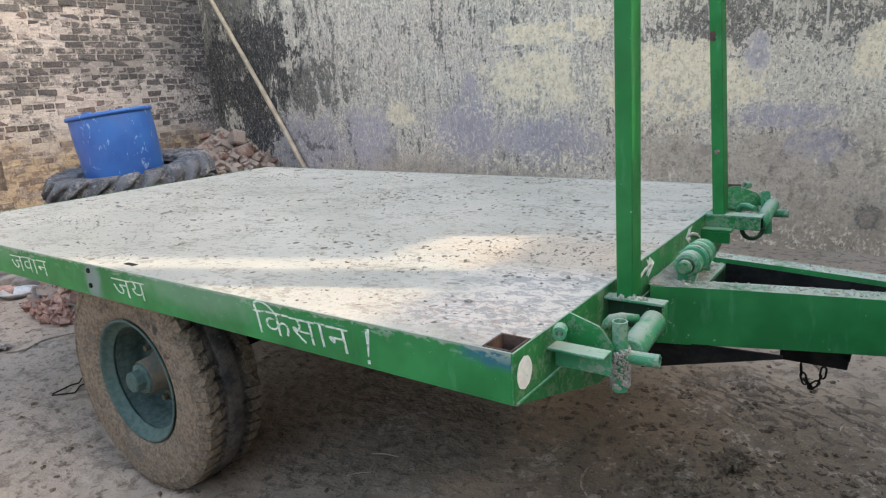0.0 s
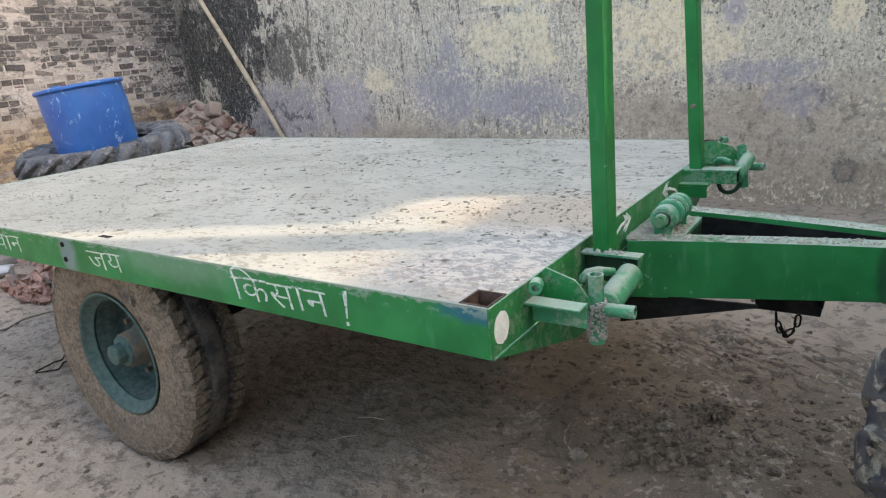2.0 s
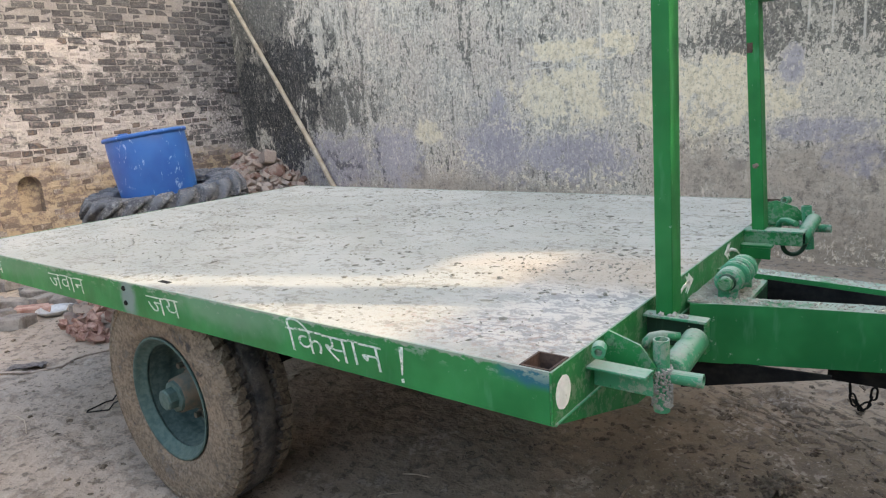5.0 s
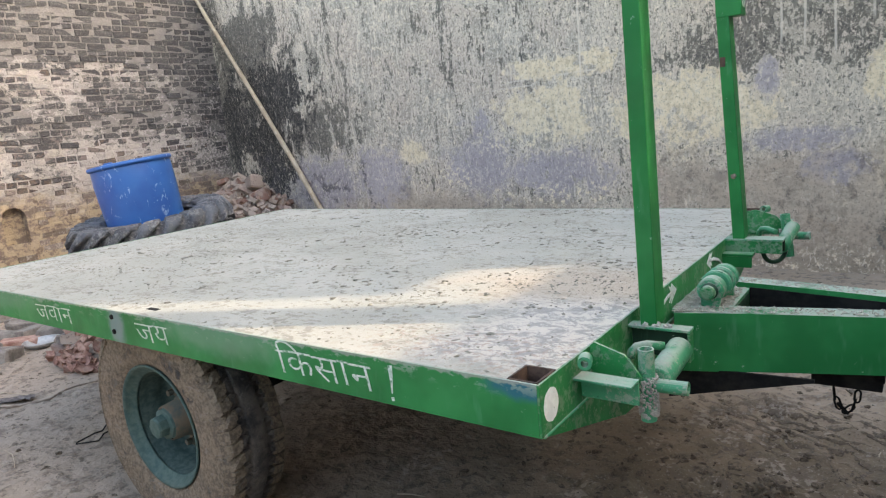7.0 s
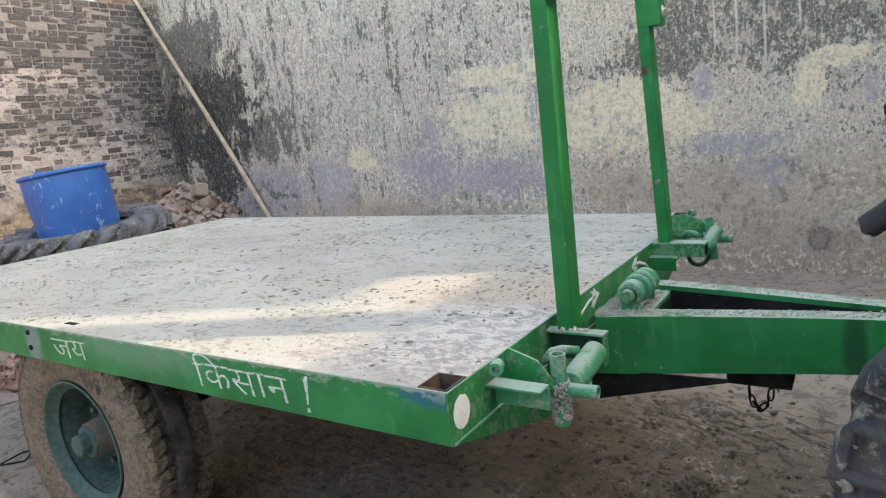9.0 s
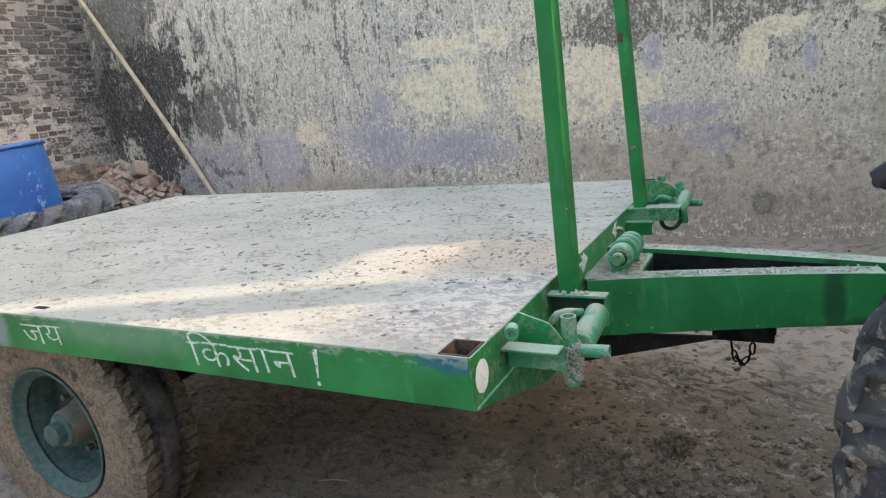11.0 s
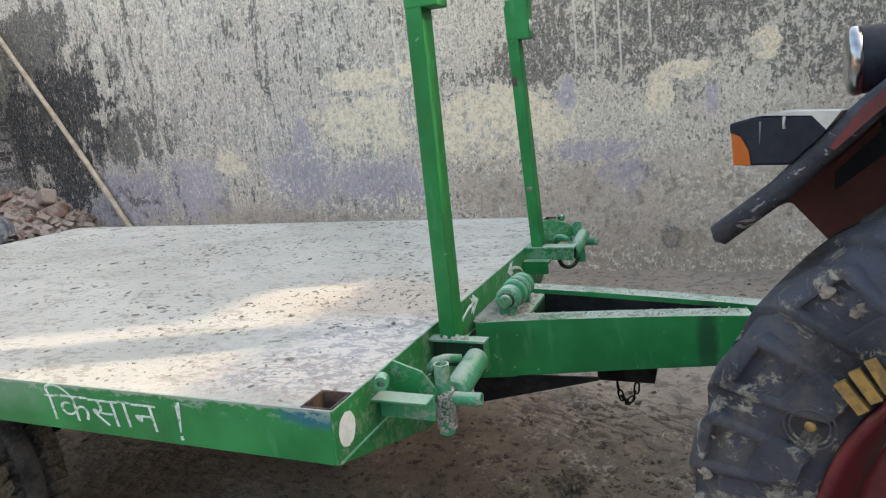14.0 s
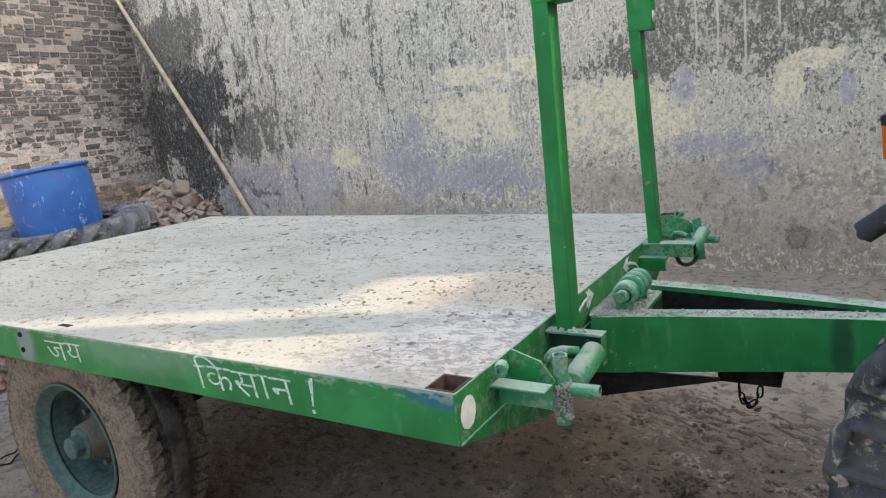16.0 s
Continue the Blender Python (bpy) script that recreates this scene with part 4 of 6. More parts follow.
def trailer_wheel(y, out):
    """out: -1 for the wheel whose outer face looks to -y."""
    hub_at = Vector((AXLE.x, y, AXLE.z)) - BASE
    wheel = new("wheel")
    wheel.parent = trailer
    wheel.location = hub_at
    if out > 0:
        wheel.rotation_euler = (0, 0, math.pi)
    bm = bmesh.new()
    truck_tyre(bm, 0.470, 0.262)
    part("tyre", bm, RUBBER_MUD, wheel, "truck tyre caked with dry mud")
    for k in range(TREADS * 2):
        block = new("tread_block", TREAD_MESHES[k % 2][k // 2 % 3])
        block.parent = wheel
        block.rotation_euler = (0, 2 * math.pi * (k // 2 + 0.5 * (k % 2)) / TREADS, 0)
    bm = bmesh.new()
    lathe(bm, [(-0.088, 0.238), (-0.098, 0.254), (-0.106, 0.258), (-0.108, 0.250), (-0.098, 0.243), (-0.088, 0.238), (-0.074, 0.226), (-0.070, 0.216), (-0.064, 0.215), (-0.062, 0.224), (-0.02, 0.228), (0.09, 0.235)], (0, 0, 0), (0, 1, 0), 56)
    bmesh.ops.translate(bm, verts=bm.verts, vec=(0, -0.018, 0))
    part("rim", bm, TEAL, wheel, "dusty blue-green steel rim")
    bm = bmesh.new()
    lathe(bm, [(-0.058, 0.222), (-0.052, 0.214), (-0.012, 0.212), (-0.008, 0.205), (0.030, 0.204), (0.054, 0.197), (0.060, 0.170), (0.050, 0.150), (0.050, 0.085), (0.062, 0.085), (0.064, 0.16), (0.070, 0.192)], (0, -0.018, 0), (0, 1, 0), 48)
    part("wheel_disc", bm, DISC_SHADED, wheel, "green wheel disc darkened for shade in its recess")
    bm = bmesh.new()
    lathe(bm, [(0.07, 0.092), (0.015, 0.090), (0.008, 0.078), (-0.066, 0.072), (-0.072, 0.066)], (0, 0, 0), (0, 1, 0), 24)
    bmesh.ops.translate(bm, verts=bm.verts, vec=(0, -0.018, 0))
    part("hub", bm, HUB, wheel, "rust-stained wheel hub")
    bm = bmesh.new()
    lathe(bm, [(-0.070, 0.068), (-0.080, 0.064), (-0.084, 0.046), (-0.116, 0.044), (-0.122, 0.038), (-0.124, 0.0)], (0, 0, 0), (0, 1, 0), 8, False, False)
    bmesh.ops.translate(bm, verts=bm.verts, vec=(0, -0.018, 0))
    part("hub_cap", bm, TEAL, wheel)
    for k in range(6):
        a = 2 * math.pi * (k + 0.35) / 6
        bm = bmesh.new()
        c = Vector((math.cos(a) * 0.125, 0, math.sin(a) * 0.125))
        lathe(bm, [(0.070, 0.022), (0.034, 0.022), (0.030, 0.013), (0.008, 0.013), (0.008, 0.0)], c, (0, 1, 0), 6, False, False)
        bmesh.ops.translate(bm, verts=bm.verts, vec=(0, -0.018, 0))
        part("wheel_nut", bm, HUB, wheel)
    return wheel


TREAD_MESHES = [[tread_block("tread_block", 0.470, 0.262, side, 40 + k, RUBBER_MUD) for k in range(3)] for side in (-1, 1)]
trailer_wheel(0.203, -1)
trailer_wheel(WIDTH - 0.203, 1)

# posts of the front frame, leaning a little to the rear
def post(y, top, notch, x=0.0, lean=(-2.6, -1.2), drop=0.0):
    LEAN_X, LEAN_Y = (math.tan(radians(a)) for a in lean)
    bm = bmesh.new()
    z0 = 0.934
    box(bm, 0.021 + x, 0.066 + x, y - 0.035, y + 0.035, z0, top, 0.003)
    for v in bm.verts:
        v.co.z -= drop if v.co.z < z0 + 0.01 else 0.0
        v.co.x += (v.co.z - z0) * LEAN_X
        v.co.y += (v.co.z - z0) * LEAN_Y
    p = on_trailer("post", bm, GREEN, "green square-tube post")
    dx, dy = (notch - z0) * LEAN_X, (notch - z0) * LEAN_Y
    bm = bmesh.new()
    box(bm, 0.020 + x + dx, 0.110 + x + dx, y - 0.037 + dy, y + 0.037 + dy, notch, top + 0.02, 0.003)
    on_trailer("post_head", bm, GREEN, "", p)
    bm = bmesh.new()
    lathe(bm, [(0, 0.024), (0.002, 0.024), (0.002, 0)], (0.1105 + x + dx, y + dy, notch + 0.05), (1, 0, 0), 20)
    on_trailer("white_spot", bm, WHITE_PAINT, "white painted spot", p)
    return p


post(0.552, 1.93, 1.80, 0.013, (-0.9, -0.4), 0.006)
post(1.620, 1.93, 1.80, 0.008, (-3.0, -1.2), 0.039)


far_post = [ob for ob in trailer.children if ob.name.startswith("post")][-1]
bm = bmesh.new()
box(bm, -0.006, 0.014, 1.567, 1.572, 1.620, 1.656, 0.001)
on_trailer("paint_chip", bm, RUST, "dark bare patch in the paint", far_post)
bm = bmesh.new()
bmesh.ops.create_icosphere(bm, subdivisions=2, radius=1.0)
for v in bm.verts:
    v.co = Vector((0.036, 1.578, 1.203)) + Vector((v.co.x * 0.011, v.co.y * 0.006, v.co.z * 0.010)) * (1 + 0.4 * noise.noise(v.co * 2))
on_trailer("mud_lump", bm, CLOD, "yellowish dry mud stuck on the post", far_post)


def front_bracket(far):
    """Foot of a post with its hinge, pipes and stiffeners; the far one is turned about and sits higher."""
    def at(x, y, z):
        return (x + 0.045, 2.138 - y, z + 0.060) if far else (x, y, z)

    def block(bm, x1, ya, yb, z0, z1, bevel, x0=None):
        a, b = at(x1, ya, z0), at(x1, yb, z1)
        start = 0.0005 if x0 is None else at(x0, ya, z0)[0]
        box(bm, start, a[0], min(a[1], b[1]), max(a[1], b[1]), a[2], b[2], bevel)

    bm = bmesh.new()
    if far:
        box(bm, 0.0005, 0.210, 1.580, 1.650, 0.946, 0.954, 0.002)
    else:
        box(bm, 0.0005, 0.166, 0.510, 0.552, 0.920, 0.928, 0.002)
    foot = on_trailer("foot_plate", bm, GREEN_LIGHT, "light green foot plate strewn with mud")
    bm = bmesh.new()
    if far:
        box(bm, 0.0005, 0.206, 1.584, 1.590, 0.898, 0.9455, 0.001)
    else:
        box(bm, 0.158, 0.165, 0.516, 0.548, 0.838, 0.9195, 0.002)
    on_trailer("end_plate", bm, GREEN_FRONT, "", foot)
    bm = bmesh.new()
    if far:
        box(bm, 0.0005, 0.206, 1.640, 1.646, 0.898, 0.9455, 0.001)
    else:
        box(bm, 0.0005, 0.157, 0.542, 0.548, 0.838, 0.9195, 0.002)
    on_trailer("back_plate", bm, GREEN_SHADED, "", foot)
    if far:
        bm = bmesh.new()
        box(bm, 0.0005, 0.112, 1.530, 1.576, 0.894, 0.904, 0.002)
        box(bm, 0.0005, 0.108, 1.532, 1.540, 0.850, 0.8935, 0.002)
        on_trailer("web_plate", bm, GREEN, "", foot)
    bm = bmesh.new()
    block(bm, 0.140, 0.160, 0.212, 0.900, 0.907, 0.002)
    block(bm, 0.140, 0.203, 0.210, 0.845, 0.8995, 0.001)
    on_trailer("shelf_bracket", bm, GREEN_LIGHT)
    bm = bmesh.new()
    edge = [(0.118, 0.862), (0.126, 0.888), (0.105, 0.918), (0.088, 0.938), (0.012, 0.962)]
    edge = [at(x, 0.262, z) for x, z in edge]
    prism(bm, [(0.0005, edge[0][2])] + [(p[0], p[2]) for p in edge] + [(0.0005, edge[4][2] - 0.01)], "y", edge[0][1], edge[0][1] + 0.007)
    on_trailer("gusset", bm, GREEN_FRONT)
    bm = bmesh.new()
    tube(bm, at(0.036, 0.152, 0.950), at(0.026, 0.182, 0.951), 0.0165, 0.009, 16)
    on_trailer("pin_socket", bm, GREEN_LIGHT)
    bm = bmesh.new()
    tube(bm, at(0.146 if far else 0.130, 0.292, 0.772), at(0.128, 0.292, 0.950), 0.0190, 0.0150, 24)
    on_trailer("upright_pipe", bm, GREEN_LIGHT, "short upright pipe, open on top")
    bm = bmesh.new()
    a, b = (Vector((0.206, 1.830, 0.960)), Vector((0.190, 1.654, 0.910))) if far else (Vector((0.142, 0.325, 0.860)), Vector((0.142, 0.508, 0.880)))
    way = b - a
    r = 0.027 if far else 0.033
    lathe(bm, [(0, 0), (0, r - 0.004), (0.004, r), (way.length - 0.004, r), (way.length, r - 0.004), (way.length, 0)], a, way, 24)
    on_trailer("hinge_barrel", bm, GREEN_LIGHT)
    bm = bmesh.new()
    tube(bm, at(0.110, 0.295, 0.860), at(0.222, 0.300, 0.862), 0.0165, 0.012, 20)
    on_trailer("cross_pipe", bm, GREEN_LIGHT)
    bm = bmesh.new()
    sweep(bm, [at(x - 0.012, y, z + 0.013) for x, y, z in ((0.062, 0.400, 0.866), (0.064, 0.402, 0.882), (0.074, 0.408, 0.894), (0.096, 0.422, 0.898), (0.132, 0.446, 0.890))], 0.0115, 12)
    on_trailer("bent_rod", bm, GREEN_LIGHT)
    bm = bmesh.new()
    rnd = random.Random(5)
    for k in range(420):
        a = rnd.uniform(0, 6.28)
        c = Vector(at(0.131 + math.cos(a) * 0.022, 0.290 + math.sin(a) * 0.022, 0.785 + rnd.uniform(0, 0.10)))
        made = bmesh.ops.create_icosphere(bm, subdivisions=1, radius=rnd.uniform(0.0015, 0.005))["verts"]
        for v in made:
            v.co = v.co * rnd.uniform(0.7, 1.2) + c
    on_trailer("mud_cake", bm, DUST, "dry mud caked on the hinge")
    for k in range(0 if far else 9):
        bm = bmesh.new()
        bmesh.ops.create_icosphere(bm, subdivisions=2, radius=1.0)
        size, x, y = rnd.uniform(0.004, 0.010), rnd.uniform(0.02, 0.150), rnd.uniform(0.512, 0.530)
        for v in bm.verts:
            v.co = Vector((x, y, 0.928 + size * 0.5)) + v.co * size * (1 + 0.5 * noise.noise(v.co * 2 + Vector((k, 0, 0))))
        on_trailer("mud_lump", bm, DUST)


front_bracket(False)
front_bracket(True)
bm = bmesh.new()
ring = [(0.150 + 0.036 * math.cos(a), 1.75 + 0.026 * math.cos(a), 0.872 + 0.045 * math.sin(a)) for a in (2 * math.pi * k / 24 for k in range(24))]
sweep(bm, ring, 0.009, 10, True)
on_trailer("lifting_ring", bm, GREEN_SHADED, "iron ring hanging below the bracket")


# drawbar
def beam(name, a, b, width, z0, z1, material, taper=0.0, bend=0.0):
    """A box beam between two plan points, its height from z0 to z1."""
    a, b = Vector((*a, 0)), Vector((*b, 0))
    way = (b - a).normalized()
    side = Vector((-way.y, way.x, 0)) * width / 2
    bm = bmesh.new()
    prev = None
    n = 8
    for i in range(n + 1):
        u = i / n
        p = a.lerp(b, u)
        lift = bend * math.sin(math.pi * u)
        ring = [bm.verts.new(p + s * side + Vector((0, 0, z))) for s, z in ((-1, z0 + taper * u + lift), (1, z0 + taper * u + lift), (1, z1 + lift), (-1, z1 + lift))]
        if prev:
            for k in range(4):
                bm.faces.new((prev[k], prev[(k + 1) % 4], ring[(k + 1) % 4], ring[k]))
        else:
            bm.faces.new(ring[::-1])
        prev = ring
    bm.faces.new(prev)
    edges = [e for e in bm.edges if abs((e.verts[0].co - e.verts[1].co).normalized().dot(way)) > 0.9]
    bmesh.ops.bevel(bm, geom=edges, offset=0.006, segments=2, affect="EDGES", profile=0.5)
    return on_trailer(name, bm, material)


beam("drawbar_arm", (0.025, 0.847), (0.84, 1.012), 0.075, 0.686, 0.877, GREEN_DUSTY, 0.036, 0.004)
beam("drawbar_arm", (0.001, 1.258), (0.90, 1.096), 0.070, 0.700, 0.880, GREEN_DUSTY, 0.03, 0.004)
beam("drawbar_tongue", (0.86, 1.055), (1.32, 1.062), 0.15, 0.722, 0.878, GREEN)
bm = bmesh.new()
prism(bm, [(0.001, 0.586), (0.001, 0.690), (0.41, 0.706), (0.41, 0.697)], "y", 0.835, 0.845)
on_trailer("brace_plate", bm, BLACK_STEEL)
bm = bmesh.new()
box(bm, 0.001, 0.170, 0.885, 1.215, 0.850, 0.864, 0.002)
on_trailer("hinge_bed", bm, GREEN_LIGHT, "light green plate strewn with mud")
bm = bmesh.new()
box(bm, 0.160, 0.1695, 0.885, 1.19, 0.700, 0.8495, 0.002)
on_trailer("cross_plate", bm, GREEN_SHADED)
for y0, y1, r, m in ((0.828, 0.852, 0.022, GREEN_FRONT), (0.852, 1.085, 0.026, GREEN_SHADED), (0.862, 0.912, 0.040, GREEN_LIGHT), (0.936, 0.958, 0.046, GREEN_LIGHT), (0.984, 1.006, 0.046, GREEN_LIGHT), (1.030, 1.062, 0.043, GREEN_LIGHT)):
    bm = bmesh.new()
    lathe(bm, [(0, 0), (0, r - 0.005), (0.005, r), (y1 - y0 - 0.005, r), (y1 - y0, r - 0.005), (y1 - y0, 0)], (0.118, y0 + 0.03, 0.930), (0, 1, 0), 28, False, False)
    on_trailer("hinge_knuckle", bm, m)
for y0 in (0.866, 1.040):
    bm = bmesh.new()
    box(bm, 0.090, 0.146, y0 + 0.03, y0 + 0.044, 0.8645, 0.905, 0.002)
    on_trailer("hinge_lug", bm, GREEN_LIGHT)
# added plate; the shade between the arms is put into its black
bm = bmesh.new()
prism(bm, [(0.171, 1.186), (0.171, 1.192), (0.84, 1.066), (0.84, 1.060)], "z", 0.705, 0.868)
on_trailer("gap_plate", bm, BLACK_STEEL, "dark plate standing in for shade between the drawbar arms")
bm = bmesh.new()
box(bm, 0.385, 0.565, 0.97, 1.09, 0.640, 0.690, 0.003)
box(bm, 0.555, 0.570, 0.97, 1.09, 0.668, 0.698, 0.002)
block = on_trailer("hanger_block", bm, BLACK_STEEL)


def link(c, way, out, size=0.021, wire=0.0045):
    """One oval chain link."""
    way, out = Vector(way).normalized(), Vector(out).normalized()
    bm = bmesh.new()
    pts = []
    for k in range(16):
        a = 2 * math.pi * k / 16
        pts.append(Vector(c) + way * (math.cos(a) * size + (0.008 if math.cos(a) > 0 else -0.008)) + out * math.sin(a) * size * 0.62)
    sweep(bm, pts, wire, 6, True)
    on_trailer("chain_link", bm, BLACK_STEEL, "", block)


turns = 8
for k in range(turns):
    a = math.pi * k / (turns - 1)
    c = (0.468 - 0.034 * math.cos(a), 1.06, 0.632 - 0.098 * math.sin(a) ** 0.8)
    a2 = min(max(a, 0.15), math.pi - 0.15)
    way = (0.026 * math.sin(a2), 0, -0.12 * math.cos(a2))
    link(c, way, (0, 1, 0) if k % 2 else Vector(way).cross(Vector((0, 1, 0))), 0.0125, 0.0032)


# hand-painted words on the near rail: glyphs of the built-in font, slanted a little
def painted(body, x, z, size, squeeze=1.0, material=WHITE_PAINT, bold=-0.011):
    data = bpy.data.curves.new("words", "FONT")
    data.body = body
    data.size = size
    data.extrude = 0.0004
    data.offset = bold * size
    data.resolution_u = 4
    temp = new("words", data)
    dg = bpy.context.evaluated_depsgraph_get()
    me = bpy.data.meshes.new_from_object(temp.evaluated_get(dg))
    bpy.data.objects.remove(temp)
    me.transform(Matrix(((squeeze, -0.20, 0, x + 0.012 - BASE.x), (0, 0, -1, -0.0006 - BASE.y), (0, 1, 0, z - BASE.z), (0, 0, 0, 1))))
    me.materials.clear()
    me.materials.append(material)
    ob = new("lettering", me)
    ob.parent = trailer
    ob["label"] = "white hand-painted words"
    return ob


def word(glyphs, x, z, size, squeeze, material=WHITE_PAINT):
    """Glyphs side by side, each by its own width."""
    widths = {"ज": 0.757, "य": 0.595, "व": 0.571, "ा": 0.273, "न": 0.569, "ि": 0.273, "क": 0.777, "स": 0.691}
    for k, glyph in enumerate(glyphs):
        painted(glyph, x, z + (0.002 if k % 2 else -0.001), size, squeeze, material)
        x += widths[glyph] * size * squeeze


word("जय", -3.175, 0.858, 0.100, 1.50, PALE_PAINT)
word("जवान", -2.450, 0.858, 0.102, 1.46, PALE_PAINT)
word("जय", -1.637, 0.856, 0.104, 1.50, PALE_PAINT)
word("िकसान", -0.862, 0.853, 0.112, 1.30, WHITE_PAINT)
bm = bmesh.new()
prism(bm, [(-0.427, 0.934), (-0.412, 0.936), (-0.414, 0.900), (-0.419, 0.860), (-0.423, 0.860), (-0.424, 0.900)], "y", -0.0010, -0.0003)
prism(bm, [(-0.426, 0.849), (-0.416, 0.851), (-0.415, 0.841), (-0.424, 0.839)], "y", -0.0010, -0.0003)
on_trailer("lettering", bm, WHITE_PAINT, "white hand-painted words")
# spot and arrows on the front rail
bm = bmesh.new()
lathe(bm, [(0, 0.034), (0.0012, 0.034), (0.0012, 0)], (0.0, 0.049, 0.889), (1, 0, 0), 24, False, False)
for v in bm.verts:
    v.co.z = 0.889 + (v.co.z - 0.889) * (1.14 + 0.04 * math.sin(v.co.y * 300))
on_trailer("painted_spot", bm, SPOT_PAINT, "white painted spot")
for y0, s in ((0.71, 1), (1.54, -1)):
    bm = bmesh.new()
    sweep(bm, [(0.0008, y0, 0.856), (0.0008, y0 + s * 0.06, 0.890), (0.0008, y0 + s * 0.14, 0.912), (0.0008, y0 + s * 0.20, 0.915)], [0.003, 0.006, 0.007, 0.006], 6)
    prism(bm, [(y0 + s * 0.155, 0.944), (y0 + s * 0.178, 0.934), (y0 + s * 0.186, 0.945), (y0 + s * 0.235, 0.914), (y0 + s * 0.176, 0.880), (y0 + s * 0.186, 0.900), (y0 + s * 0.158, 0.888), (y0 + s * 0.180, 0.914)], "x", 0.0003, 0.0016)
    for v in bm.verts:
        v.co.x = min(max(v.co.x, 0.0003), 0.0016)
    on_trailer("painted_arrow", bm, SPOT_PAINT, "white painted arrow")
# raised studs in the rail above the wheel; bolt holes' darkness put into their colour
for z in (0.925, 0.868):
    bm = bmesh.new()
    lathe(bm, [(0, 0), (0, 0.010), (0.006, 0.009), (0.006, 0)], (-1.79, 0.0, z), (0, -1, 0), 6, False, False)
    on_trailer("bolt_hole", bm, BLACK_STEEL)


# ---------------------------------------------------------------- tractor
YAW = radians(-18)
WHEEL = Vector((1.395, 0.175, 0))
tractor = thing("tractor", WHEEL, "red farm tractor with large muddy rear tyre", "tractor")
tractor.rotation_euler = (0, 0, YAW)
TR, TW, TRIM_R = 0.730, 0.36, 0.465
rear_wheel = new("rear_wheel")
rear_wheel.parent = tractor
rear_wheel.location = (0, 0, TR - 0.026)


def tractor_tyre(r, w, rim):
    """Carcass of a tractor tyre, turned round y."""
    bm = bmesh.new()
    q = r - 0.026
    half = [(w * 0.22, q), (w * 0.42, q - 0.02), (w * 0.485, q - 0.07), (w * 0.50, (q + rim) / 2), (w * 0.42, rim + 0.015), (w * 0.36, rim - 0.012)]
    lathe(bm, [(-u, v) for u, v in half[::-1]] + [(0, q + 0.004)] + half, (0, 0, 0), (0, 1, 0), 80)
    return bm


def chevron_lug(name, r, w, s, material, rise=1.0):
    """One lug from the middle of the tread out over the shoulder, a pocket sunk in its side; s: -1 or 1."""
    q = r - 0.026
    bm = bmesh.new()
    rows, pocket = [], None
    for u, rad, lag, half, high in ((0.03, q + 0.002, 0.0, 0.032, 0.024), (0.22, q, 0.11, 0.036, 0.026), (0.40, q - 0.013, 0.21, 0.052, 0.020), (0.462, q - 0.022, 0.245, 0.060, 0.015), (0.488, q - 0.032, 0.262, 0.064, 0.012), (0.508, q - 0.130, 0.290, 0.052, 0.008), (0.506, q - 0.200, 0.315, 0.030, 0.003)):
        outward = Vector((math.cos(lag), 0, -math.sin(lag)))
        if u > 0.45:
            outward = (outward * 0.45 + Vector((0, s, 0))).normalized()
        along = Vector((math.sin(lag), 0, math.cos(lag)))
        c = Vector((math.cos(lag) * rad, s * u * w, -math.sin(lag) * rad))
        low, high = -outward * 0.012, outward * high * rise
        rows.append([bm.verts.new(c + along * half * k + h) for k, h in ((-1.16, low), (-1.0, high * 0.80), (-0.84, high), (0.84, high), (1.0, high * 0.80), (1.16, low))])
    for a, b in zip(rows, rows[1:]):
        for i in range(5):
            f = bm.faces.new((a[i], a[i + 1], b[i + 1], b[i]))
            f.smooth = True
            if i == 2 and b is rows[-2]:
                pocket = f
    bm.faces.new(rows[0])
    bm.faces.new(rows[-1][::-1])
    bmesh.ops.recalc_face_normals(bm, faces=bm.faces)
    bmesh.ops.inset_individual(bm, faces=[pocket], thickness=0.012, depth=0.0)
    bmesh.ops.inset_individual(bm, faces=[pocket], thickness=0.006, depth=-0.016)
    pocket.smooth = False
    for e in pocket.edges:
        e.smooth = False
    return mesh_of(name, bm, material)


def lugs_round(parent, count, r, w, material, rise=1.0, turn=0.0):
    meshes = [chevron_lug("tread_lug", r, w, s, material, rise) for s in (-1, 1)]
    for k in range(count * 2):
        lug = new("tread_lug", meshes[k % 2])
        lug.parent = parent
        lug.rotation_euler = (0, -2 * math.pi * (k // 2 + 0.5 * (k % 2)) / count - turn, 0)


tyre = part("tyre", tractor_tyre(TR, TW, TRIM_R), RUBBER_TRACTOR, rear_wheel, "worn chevron tyre with dried mud")
lugs_round(rear_wheel, 22, TR, TW, RUBBER_TRACTOR, 0.55, 0.032)
# rim
bm = bmesh.new()
lathe(bm, [(-0.135, TRIM_R - 0.012), (-0.150, TRIM_R + 0.004), (-0.160, TRIM_R + 0.002), (-0.160, TRIM_R - 0.012), (-0.145, TRIM_R - 0.022), (-0.12, TRIM_R - 0.03), (-0.06, TRIM_R - 0.055), (-0.04, TRIM_R - 0.06), (0.04, TRIM_R - 0.06), (0.135, TRIM_R - 0.012)], (0, 0, 0), (0, 1, 0), 64)
part("rim", bm, RED, rear_wheel, "dusty red wheel rim")
bm = bmesh.new()
